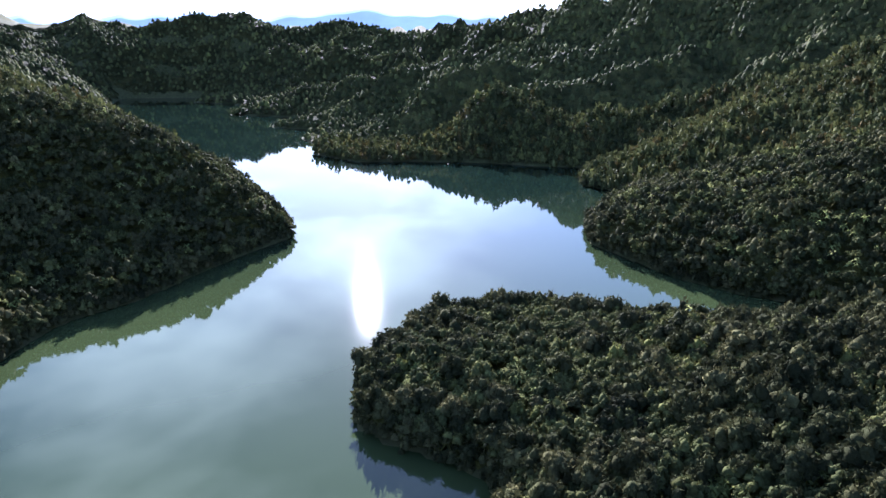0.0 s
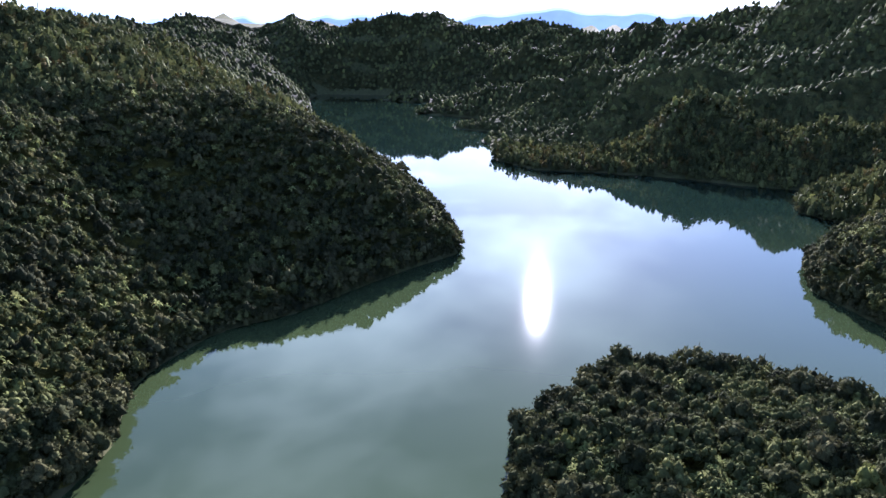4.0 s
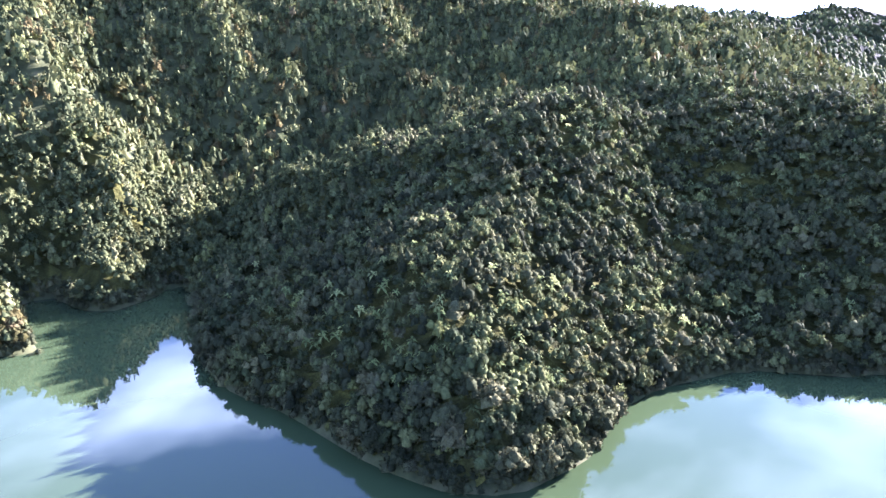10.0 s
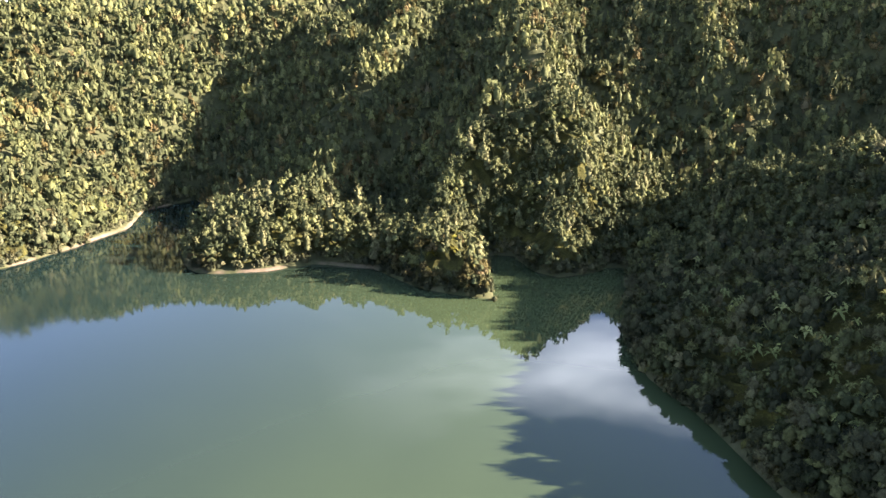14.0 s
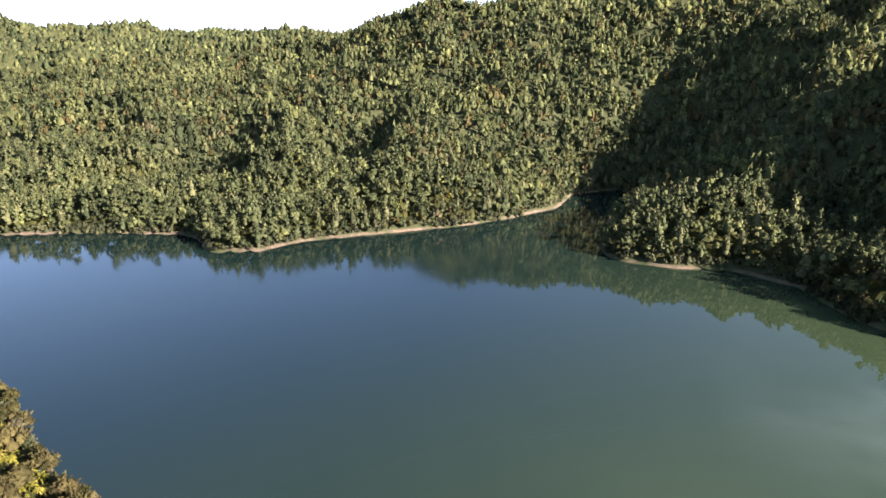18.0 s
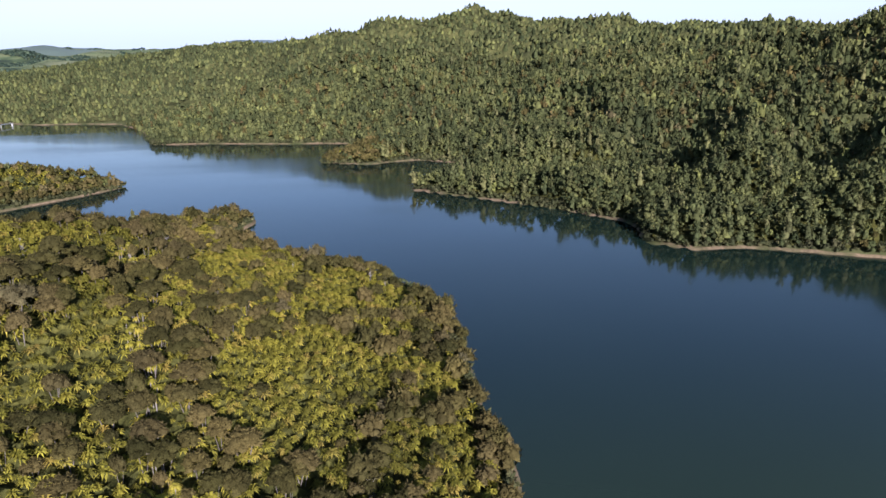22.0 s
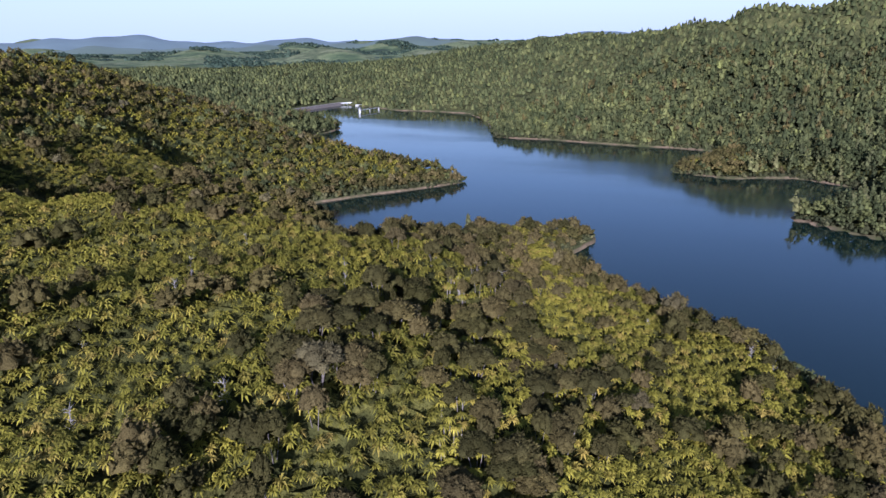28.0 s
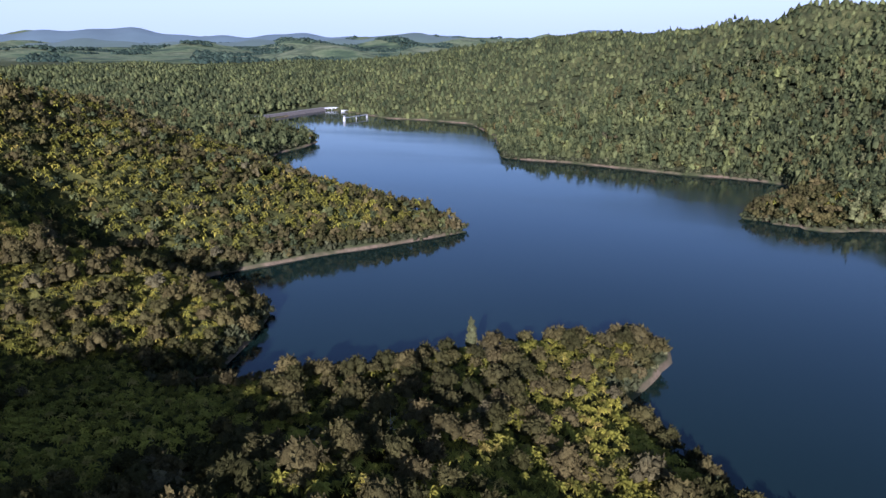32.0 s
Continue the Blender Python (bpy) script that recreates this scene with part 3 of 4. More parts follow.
def far_range(name, label, bearing0, bearing1, away, low, high, seed, colour):
    """A hilly strip round part of the horizon, bearings in degrees from +y towards -x."""
    r = np.random.default_rng(seed)
    b = np.radians(np.linspace(bearing0, bearing1, 420))
    z = low + (high - low) * (0.5 + sum(h * np.sin(b * k + r.uniform(0, 6.28)) for k, h in ((9, 0.20), (17, 0.14), (31, 0.12), (63, 0.08), (120, 0.05))))
    verts, faces = [], []
    for depth, share in ((0, -0.3), (0.05, 0.55), (0.09, 1.0), (0.13, 0.4)):
        verts.append(np.stack((-np.sin(b) * away * (1 + depth), np.cos(b) * away * (1 + depth), np.where(share > 0, z * share, -40)), -1))
    n = len(b)
    for k in range(3):
        i = np.arange(n - 1) + k * n
        faces.append(np.stack((i, i + 1, i + 1 + n, i + n), -1))
    ob = new(name, mesh_of(name, np.concatenate(verts), np.concatenate(faces), haze_glow_material(name, colour), True))
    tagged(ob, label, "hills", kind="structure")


far_range("backdrop_north", "far hills beyond the lake's northern end, blue haze in their colour", -38, 42, 3900, 205, 290, 3, (0.16, 0.23, 0.33))
far_range("backdrop_south", "far hills on the southern horizon, blue-grey haze in their colour", 120, 245, 4300, 6, 92, 5, (0.058, 0.080, 0.082))
far_range("backdrop_south_near", "dark green-blue hills beyond the southern pasture, haze in their glow", 150, 240, 3600, -6, 62, 8, (0.048, 0.066, 0.050))


# ---------------------------------------------------------------- plants
def lumpy_dome(detail, seed, flat=0.75, lumps=11, swell=0.22, jag=0.10, cut=-0.35):
    """A crown of unit radius: an uneven dome of leafy knobs. Returns its points and triangles."""
    r = np.random.default_rng(seed)
    bm = bmesh.new()
    bmesh.ops.create_icosphere(bm, subdivisions=detail, radius=1)
    knobs = r.normal(size=(lumps, 3)); knobs[:, 2] = np.abs(knobs[:, 2]) * 0.8
    knobs /= np.linalg.norm(knobs, axis=1)[:, None]
    for v in bm.verts:
        way = np.array(v.co)
        near = np.exp(-9 * (1 - knobs @ way)).max()
        size = 0.80 + swell * near + r.uniform(-jag, jag)
        v.co = Vector(way * size)
        v.co.z *= flat
    bmesh.ops.delete(bm, geom=[f for f in bm.faces if f.calc_center_median().z < cut], context="FACES")
    bmesh.ops.delete(bm, geom=[v for v in bm.verts if not v.link_faces], context="VERTS")
    bmesh.ops.triangulate(bm, faces=bm.faces)
    bm.verts.index_update()
    v, f = np.array([tuple(v.co) for v in bm.verts]), np.array([[w.index for w in f.verts] for f in bm.faces])
    bm.free()
    return v, f


def joined(pieces):
    vs, fs, n = [], [], 0
    for v, f in pieces:
        vs.append(v); fs.append(f + n); n += len(v)
    return np.concatenate(vs), np.concatenate(fs)


def moved(v, f, scale=(1, 1, 1), at=(0, 0, 0)):
    return v * np.array(scale) + np.array(at), f


def knob(sides, seed):
    """A far-off crown: a ragged low dome."""
    r = np.random.default_rng(seed)
    v = []
    for k, (rad, z) in enumerate(((1.0, -0.25), (0.75, 0.5))):
        v += [(math.cos(a) * rad * b, math.sin(a) * rad * b, z + c) for a, b, c in
              ((2 * math.pi * (i + 0.5 * k) / sides + r.uniform(-0.2, 0.2), r.uniform(0.8, 1.2), r.uniform(-0.2, 0.2)) for i in range(sides))]
    v.append((r.uniform(-0.2, 0.2), r.uniform(-0.2, 0.2), r.uniform(0.85, 1.15)))
    f = []
    for i in range(sides):
        j = (i + 1) % sides
        f += [(i, j, sides + i), (j, sides + j, sides + i), (sides + i, sides + j, 2 * sides)]
    return np.array(v, float), np.array(f)


def clumped(count, seed, flat=0.72, low=-0.1, rough=0.22, sides=0):
    """A leafy crown of unit radius built up from clumps of foliage, with gaps between them."""
    r = np.random.default_rng(seed)
    pieces = []
    for k in range(count):
        turn, up = 2.4 * k + r.uniform(-0.5, 0.5), low + (1 - low) * ((k + 0.5) / count) ** 0.85
        out = math.sqrt(max(0.0, 1 - min(up, 0.98) ** 2)) * r.uniform(0.55, 0.78)
        size = r.uniform(0.30, 0.46) * (1.15 if count < 9 else 1.0)
        if sides:
            v, f = knob(sides, seed * 31 + k)
        else:
            v, f = lumpy_dome(1, seed * 31 + k, flat=0.85, lumps=5, swell=0.35, jag=rough, cut=-0.15)
        pieces.append(moved(v, f, (size, size, size * r.uniform(0.8, 1.1)), (math.cos(turn) * out, math.sin(turn) * out, up * 0.72 * flat)))
    return joined(pieces)


def sprays(v, f, count, seed, size=0.16, stand_off=(0.15, 0.6), core_share=1.0):
    """Adds leaf sprays that stand off the crown's skin: small bent blades."""
    r = np.random.default_rng(seed)
    core = v * core_share
    tri = f[r.integers(0, len(f), count)]
    w = r.dirichlet((1, 1, 1), count)
    at = (v[tri] * w[:, :, None]).sum(1)
    out = np.cross(v[tri[:, 1]] - v[tri[:, 0]], v[tri[:, 2]] - v[tri[:, 0]])
    out /= np.linalg.norm(out, axis=1)[:, None] + 1e-9
    side = np.cross(out, r.normal(size=(count, 3))); side /= np.linalg.norm(side, axis=1)[:, None] + 1e-9
    tip = out * r.uniform(*stand_off, (count, 1)) + np.cross(out, side) * r.uniform(-0.9, 0.9, (count, 1))
    s = size * r.uniform(0.6, 1.4, (count, 1))
    new_v = np.concatenate((at - side * s * 0.6, at + side * s * 0.6, at + tip * s * 1.3), 0)
    n = len(v)
    new_f = np.stack((np.arange(count), np.arange(count) + count, np.arange(count) + 2 * count), 1) + n
    return np.concatenate((core, new_v)), np.concatenate((f, new_f))


def rosette(fronds, steps, seed, droop=0.55, width=0.16):
    """A tree fern's head: arching fronds round one growing point, folded along the rib."""
    r = np.random.default_rng(seed)
    v, f = [(0, 0, 0.02)], []
    for k in range(fronds):
        turn = 2 * math.pi * k / fronds + r.uniform(-0.2, 0.2)
        length, rise = r.uniform(0.8, 1.12), r.uniform(0.25, 0.55)
        c, s = math.cos(turn), math.sin(turn)
        last = None
        for j in range(1, steps + 1):
            u = j / steps
            d, z = length * u * (1 - 0.12 * u), rise * u * 1.5 - (droop + rise * 0.9) * u * u
            w = width * (math.sin(math.pi * min(0.15 + 0.85 * u, 0.97)) + 0.05)
            n = len(v)
            v += [(c * d, s * d, z), (c * d - s * w, s * d + c * w, z - w * 0.35), (c * d + s * w, s * d - c * w, z - w * 0.35)]
            if last is None:
                f += [(0, n, n + 1), (0, n + 2, n)]
            else:
                f += [(last, n, n + 1), (last, n + 1, last + 1), (last, n + 2, n), (last, last + 2, n + 2)]
            last = n
    return np.array(v, float), np.array(f)


def fern_head(fronds, seed, width=0.11):
    """A tree fern's head: fronds that rise, arch over and taper, lower ones hanging."""
    r = np.random.default_rng(seed)
    v, f = [(0, 0, 0.05)], []
    for k in range(fronds):
        turn = 2 * math.pi * k * 0.382 + r.uniform(-0.2, 0.2)
        c, s, n = math.cos(turn), math.sin(turn), len(v)
        level = k / fronds
        far, rise = r.uniform(0.75, 1.12) * (1.08 - 0.3 * level), 0.02 + 0.62 * level + r.uniform(-0.08, 0.08)
        drop = r.uniform(0.25, 0.6) * (1 - 0.5 * level)
        half, w = far * 0.52, width * 1.15
        v += [(c * half - s * w, s * half + c * w, rise), (c * half + s * w, s * half - c * w, rise - 0.04), (c * far, s * far, rise - drop)]
        f += [(0, n + 1, n), (n, n + 1, n + 2)]
    return np.array(v, float), np.array(f)


def spire(tiers, sides, seed):
    """A narrow pointed crown in ragged tiers, of unit radius and 3 high, from its own foot."""
    r = np.random.default_rng(seed)
    v, f = [], []
    for k in range(tiers):
        u = k / tiers
        base, top = len(v), 0.3 + 2.7 * (u + 1.5 / tiers)
        for i in range(sides):
            a = 2 * math.pi * (i + 0.5 * (k % 2)) / sides + r.uniform(-0.2, 0.2)
            rad = (1 - u) ** 0.6 * r.uniform(0.7, 1.1)
            v.append((math.cos(a) * rad, math.sin(a) * rad, 0.3 + 2.7 * u - 0.18 * rad + r.uniform(-0.12, 0.12)))
        v.append((r.uniform(-0.08, 0.08), r.uniform(-0.08, 0.08), min(top, 3.05)))
        f += [(base + i, base + (i + 1) % sides, base + sides) for i in range(sides)]
    return np.array(v, float), np.array(f)


def column(seed):
    """A tall narrow leafy crown, rounded at the head, about 3 high from its own foot."""
    r = np.random.default_rng(seed)
    pieces = []
    for k in range(4):
        out, turn = 0.3 * (1 - k / 4), r.uniform(0, 6.28)
        size = (0.74, 0.72, 0.56, 0.3)[k] * r.uniform(0.85, 1.15)
        pieces.append(moved(*knob(5, seed * 17 + k), (size, size, size * 1.15), (out * math.cos(turn), out * math.sin(turn), 0.4 + 0.68 * k)))
    return sprays(*joined(pieces), 34, seed + 900, 0.36, (0.1, 0.9), 0.8)


def stem(height, low, high, sides=6, lean=0.0):
    """A tapered trunk."""
    v, f = [], []
    for k, (z, rad) in enumerate(((-0.6, low * 1.25), (height * 0.5, (low + high) / 2), (height, high))):
        v += [(math.cos(2 * math.pi * i / sides) * rad + lean * z, math.sin(2 * math.pi * i / sides) * rad, z) for i in range(sides)]
    for k in range(2):
        for i in range(sides):
            a, b = k * sides + i, k * sides + (i + 1) % sides
            f += [(a, b, b + sides), (a, b + sides, a + sides)]
    return np.array(v, float), np.array(f)


def wood(name, label, mat, protos, px, py, pz, size, tall, seed, category="forest"):
    """A stretch of wood too thick to count, as one mesh: crowns of the given shapes at these places, each with its own tint."""
    r = np.random.default_rng(seed)
    pick = r.integers(0, len(protos), len(px))
    vs, fs, tints, n = [], [], [], 0
    for k, (v, f) in enumerate(protos):
        sel = np.nonzero(pick == k)[0]
        if not len(sel):
            continue
        a = r.uniform(0, 2 * math.pi, len(sel))
        c, s = np.cos(a)[:, None], np.sin(a)[:, None]
        sx, sz = size[sel][:, None], tall[sel][:, None]
        x = (v[None, :, 0] * c - v[None, :, 1] * s) * sx + px[sel][:, None]
        y = (v[None, :, 0] * s + v[None, :, 1] * c) * sx + py[sel][:, None]
        z = v[None, :, 2] * sz + pz[sel][:, None]
        vs.append(np.stack((x, y, z), -1).reshape(-1, 3))
        fs.append((f[None] + (np.arange(len(sel)) * len(v))[:, None, None]).reshape(-1, 3) + n)
        tints.append(np.repeat(r.uniform(size=len(sel)), len(v)))
        n += len(sel) * len(v)
    me = mesh_of(name, np.concatenate(vs), np.concatenate(fs), mat, True)
    me.attributes.new("tint", "FLOAT", "POINT").data.foreach_set("value", np.concatenate(tints).astype(np.float32))
    return tagged(new(name, me), label, category, kind="stuff")


def scatter(x0, x1, y0, y1, spacing, seed):
    """Places about that far apart, on land."""
    r = np.random.default_rng(seed)
    nx, ny = int((x1 - x0) / spacing), int((y1 - y0) / spacing)
    i, j = np.meshgrid(np.arange(nx), np.arange(ny))
    px = x0 + (i + 0.5 * (j % 2) + r.uniform(-0.42, 0.42, i.shape)) * spacing
    py = y0 + (j + r.uniform(-0.42, 0.42, i.shape)) * spacing
    return px.ravel(), py.ravel()


def path_distance(px, py, end=(85.0, -205.0)):
    """Distance on the plan from the line flown over the hill, carried on over the spurs beyond it."""
    a, b = np.array((-8.0, 70.0)), np.array(end)
    u = b - a
    k = np.clip(((px - a[0]) * u[0] + (py - a[1]) * u[1]) / (u @ u), 0, 1)
    return np.hypot(px - a[0] - k * u[0], py - a[1] - k * u[1])


dome_far = [sprays(*moved(*knob(4, 10 + k), (0.9, 0.9, 1)), 14, 15 + k, 0.52, (0.1, 0.9), 0.76) for k in range(9)]
tuft = [knob(4, 60 + k) for k in range(7)]
tuft_leafy = [sprays(*knob(4, 60 + k), 4, 69 + k, 0.3, (0.1, 0.8), 0.95) for k in range(8)]
dome_mid = [sprays(*clumped(4, 20 + k, flat=0.9, sides=4), 72, 70 + k, 0.21, (0.1, 0.9), 0.88) for k in range(7)]
dome_tall = [sprays(*clumped(5, 26 + k, flat=1.6, low=-0.5, sides=4), 76, 76 + k, 0.22, (0.1, 0.9), 0.88) for k in range(7)]
dome_near = [sprays(*clumped(8, 80 + k, flat=0.95, sides=4), 190, 90 + k, 0.155, (0.3, 1.2), 0.9) for k in range(6)]
dome_young = [sprays(*clumped(6, 96 + k, flat=0.95, sides=4), 84, 97 + k, 0.18, (0.1, 0.9), 0.93) for k in range(6)]
fern_mid = [fern_head(9, 30 + k, 0.17) for k in range(5)]
fern_near = [fern_head(15, 40 + k, 0.12) for k in range(7)]
fern_close = [fern_head(19, 140 + k, 0.09) for k in range(7)]
spire_mid = [column(50 + k) for k in range(6)]
dome_scrub = [sprays(*clumped(4, 120 + k, flat=0.95, sides=4), 44, 125 + k, 0.22, (0.1, 0.9), 0.92) for k in range(6)]

close_reach, mid_reach = 140, 330


def bare_bank(px, py):
    """Where the drawdown leaves a strip of bare clay: most of the southern and western arms."""
    return (np.sin(px / 17 + 1.3 * np.sin(py / 29)) + np.sin(py / 23 + px / 41) > -0.6) & (py < 0) & ((px < -30) | (py < -255)) & ~((px > 85) & (py > -300))


def behind(px, py):
    """The slopes east of the hill that the flight turns its back on."""
    return (py > 78 - 0.95 * px) & (py < -42 + 1.3 * px) & (px > 120)


def stand(spacing, seed, lo, hi):
    """Places on land whose distance from the flown line lies between lo and hi: x, y, height, distance to the shore."""
    px, py = scatter(-480, 480, -560, 560, spacing, seed)
    away = path_distance(px, py)
    ring = (away >= lo) & (away < hi) & ~((px > 330) & (py > -380) & (py < 150)) & ~behind(px, py)
    px, py = px[ring], py[ring]
    dist = shore_distance(px, py)
    keep = dist > np.where(bare_bank(px, py), 1.4, 0.3)
    px, py, dist = px[keep], py[keep], dist[keep]
    return px, py, ground_height(px, py, dist), dist


def scrub_share(px, py):
    """How much of the scrub is kanuka: clumps, with more along the shore."""
    p = np.sin(px / 23 + 2 * np.sin(py / 31)) * np.sin(py / 19 + 1.4 * np.sin(px / 37)) + 0.6 * np.sin(px / 9 + py / 13) * np.sin(py / 8 - px / 15)
    return p


def crowding(px, py):
    """Taller and lower stretches of the canopy, 15 to 30 m across."""
    return np.sin(px / 5.3 + 1.7 * np.sin(py / 9.1)) * np.sin(py / 4.7 + 1.5 * np.sin(px / 8.3)) + 0.6 * np.sin(px / 2.9 - py / 3.7)


def lift(n, high, dist, q, vary=0.25):
    return high * (1 + vary * q.uniform(-1, 1, n)) * np.clip(0.5 + dist / 20, 0, 1)


q = np.random.default_rng(5)
SINGLES = {}
# close scrub: small ferns packed tight, kanuka domes standing over them
for kind, spacing, seed in (("fern", 1.6, 31), ("kanuka", 4.3, 32)):
    px, py, pz, dist = stand(spacing, seed, 0, close_reach)
    share, dice, old = scrub_share(px, py), q.uniform(size=len(px)), old_forest(px, py)
    if kind == "fern":
        keep = (old < 0.5) & (dist > 5) & (dice < np.where(py > 60, 0.34, 1.0) - 0.2 * share)
    else:
        keep = (old < 0.5) & ((dist < np.where(py > 60, 10, 6)) | (dice < np.where(py > 60, 0.62, np.where(px > 100, 0.2, np.where(py < -60, 0.40, 0.34))) + 0.45 * share))
    px, py, pz, dist = px[keep], py[keep], pz[keep], dist[keep]
    n = len(px)
    if kind == "fern":
        size, high = np.where(py > 60, 1.5, 1.18) * (1 + 0.45 * q.uniform(-1, 1, n)), lift(n, 3.3, dist, q, 0.38)
    else:
        size, high = np.where(py > 60, 2.9, np.where(py < -60, 2.4, 2.2)) * (1 + 0.5 * q.uniform(-1, 1, n)), lift(n, 4.4, dist, q, 0.35)
    first = np.argsort(np.where(py > 60, 1e6, path_distance(px, py, (40.0, -140.0))))[:300]
    alone = np.zeros(n, bool); alone[first] = True
    SINGLES[kind] = [a[alone] for a in (px, py, pz, size, high)]
    rest = ~alone
    if kind == "fern":
        reach = path_distance(px, py, (40.0, -140.0))
        for sel, label, mat, protos, seed in (
                (rest & (py <= 60) & (reach < 60), "yellow-green tree ferns covering the near hillside", fern_leaf, fern_close, 300),
                (rest & (py <= 60) & (reach >= 60), "yellow-green tree ferns covering the hillside", fern_leaf, fern_near, 301),
                (rest & (py > 60), "green tree ferns among the scrub of the northern points", fern_leaf_cool, fern_near, 304)):
            wood("fern_scrub", label, mat, protos, px[sel], py[sel], pz[sel] + high[sel], size[sel], size[sel], seed)
    else:
        grown = size * q.uniform(0.85, 1.35, n)
        for sel, label, mat, seed in ((rest & (py <= 60), "brown-olive kanuka scrub over the slopes", kanuka_leaf, 302),
                                      (rest & (py > 60), "olive-green kanuka scrub on the northern points, coloured dark as if backlit", kanuka_leaf_shaded, 305)):
            wood("kanuka_scrub", label, mat, dome_near, px[sel], py[sel], pz[sel] + high[sel], size[sel], grown[sel], seed)

# young broadleaf trees between them on the northern peninsula
px, py, pz, dist = stand(3.2, 37, 0, close_reach)
keep = (py > 60) & (dist > 3) & (q.uniform(size=len(px)) < 0.97)
px, py, pz, dist = px[keep], py[keep], pz[keep], dist[keep]
n = len(px)
size = q.uniform(1.5, 3.1, n)
wood("young_forest", "low dark green young trees packed on the peninsula", broad_leaf, dome_young, px, py,
     pz + lift(n, 3.4, dist, q, 0.35), size, size * q.uniform(0.9, 1.5, n), 303)

# the slopes farther off
px, py, pz, dist = stand(3.15, 33, close_reach, mid_reach)
old, dice, kind_dice, share = old_forest(px, py), q.uniform(size=len(px)), q.uniform(size=len(px)), scrub_share(px, py)
is_old = dice < old
thin = ~is_old | (q.uniform(size=len(px)) < 0.62)
px, py, pz, dist, kind_dice, share, is_old = [a[thin] for a in (px, py, pz, dist, kind_dice, share, is_old)]
fern = ~is_old & (dist > 8) & (kind_dice < np.where((px > -40) & (py < 60), 0.64, 0.22) - 0.22 * share)
kanuka = ~is_old & ~fern & (kind_dice < np.where(py < 60, 0.9, 0.6))
spires = is_old & (kind_dice > 0.74)
tall_broad = is_old & ~spires & (kind_dice > 0.36)
broad = ~fern & ~kanuka & ~spires & ~tall_broad
for sel, name, label, mat, protos, rad, high, spread, seed in (
        (fern & (py <= 60), "fern_scrub", "yellow-green tree ferns covering the hillside", fern_leaf, fern_mid, 2.0, 4.6, 0.35, 311),
        (fern & (py > 60), "fern_scrub", "green tree ferns among the scrub of the northern points", fern_leaf_cool, fern_mid, 1.8, 4.8, 0.35, 319),
        (kanuka & (py <= 60), "kanuka_scrub", "brown-olive kanuka scrub over the slopes", kanuka_leaf, dome_scrub, 2.3, 4.2, 0.5, 312),
        (kanuka & (py > 60), "kanuka_scrub", "olive-green kanuka scrub on the northern points, coloured dark as if backlit", kanuka_leaf_shaded, dome_scrub, 2.6, 4.2, 0.45, 318),
        (broad, "broadleaf_forest", "mixed green broadleaf forest on steep slopes", broad_leaf, dome_mid, 2.3, 4.4, 0.42, 313),
        (tall_broad, "broadleaf_forest", "taller broadleaf trees above the forest slope", broad_leaf, dome_tall, 2.6, 6.6, 0.42, 314),
        (spires, "spire_forest", "narrow pointed forest trees standing above the canopy", spire_leaf, spire_mid, 1.7, 3.6, 0.35, 315)):
    n = int(sel.sum())
    size = np.where(is_old[sel] & (rad < 2.6), rad * 1.28, rad) * (1 + spread * q.uniform(-1, 1, n))
    wood(name, label, mat, protos, px[sel], py[sel], pz[sel] + lift(n, high, dist[sel], q, 0.5) + crowding(px[sel], py[sel]) * np.where(is_old[sel], 1.9, 0.5) * np.clip(dist[sel] / 20, 0, 1), size, size * q.uniform(0.95, 1.55, n), seed)
# old forest inside the close ring
px, py, pz, dist = stand(3.7, 34, 0, close_reach)
keep = old_forest(px, py) >= 0.5
if keep.any():
    n = int(keep.sum())
    size = 2.6 * (1 + 0.45 * q.uniform(-1, 1, n))
    wood("broadleaf_forest", "mixed green broadleaf forest on steep slopes", broad_leaf, dome_mid, px[keep], py[keep], pz[keep] + lift(n, 5.5, dist[keep], q), size, size, 316)

# a close layer of young growth, coloured shade-dark, that fills the gaps under the crowns
def undergrowth(spacing, lo, hi, high, mat, seed):
    r = np.random.default_rng(seed)
    ux, uy = np.meshgrid(np.arange(-480, 480, spacing), np.arange(-560, 560, spacing))
    away = path_distance(ux, uy)
    dist = np.full(ux.shape, -1.0)
    ring = (away >= lo - spacing) & (away < hi + spacing) & ~behind(ux, uy)
    dist[ring] = shore_distance(ux[ring], uy[ring])
    ok = ring & (dist > np.where(bare_bank(ux, uy), 2.2, 0.6))
    uz = np.zeros(ux.shape)
    uz[ok] = ground_height(ux[ok], uy[ok], dist[ok]) + high * np.clip(dist[ok] / 5, 0.1, 1) * r.uniform(0.1, 1.3, int(ok.sum()))
    ux, uy = ux + r.uniform(-0.35, 0.35, ux.shape) * spacing, uy + r.uniform(-0.35, 0.35, ux.shape) * spacing
    ids = np.full(ux.shape, -1); ids[ok] = np.arange(int(ok.sum()))
    quads = np.stack((ids[:-1, :-1], ids[:-1, 1:], ids[1:, 1:], ids[1:, :-1]), -1).reshape(-1, 4)
    quads = quads[(quads >= 0).all(1)]
    tris = np.concatenate((quads[:, (0, 1, 2)], quads[:, (0, 2, 3)]))
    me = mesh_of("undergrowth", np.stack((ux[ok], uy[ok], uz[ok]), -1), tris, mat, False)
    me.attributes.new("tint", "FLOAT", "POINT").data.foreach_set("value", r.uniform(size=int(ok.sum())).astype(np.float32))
    tagged(new("undergrowth", me), "dense olive undergrowth, darkened like the shade between the trees", "undergrowth", kind="stuff")


undergrowth(1.7, 0, close_reach, 2.1, undergrowth_shade_leaf, 81)
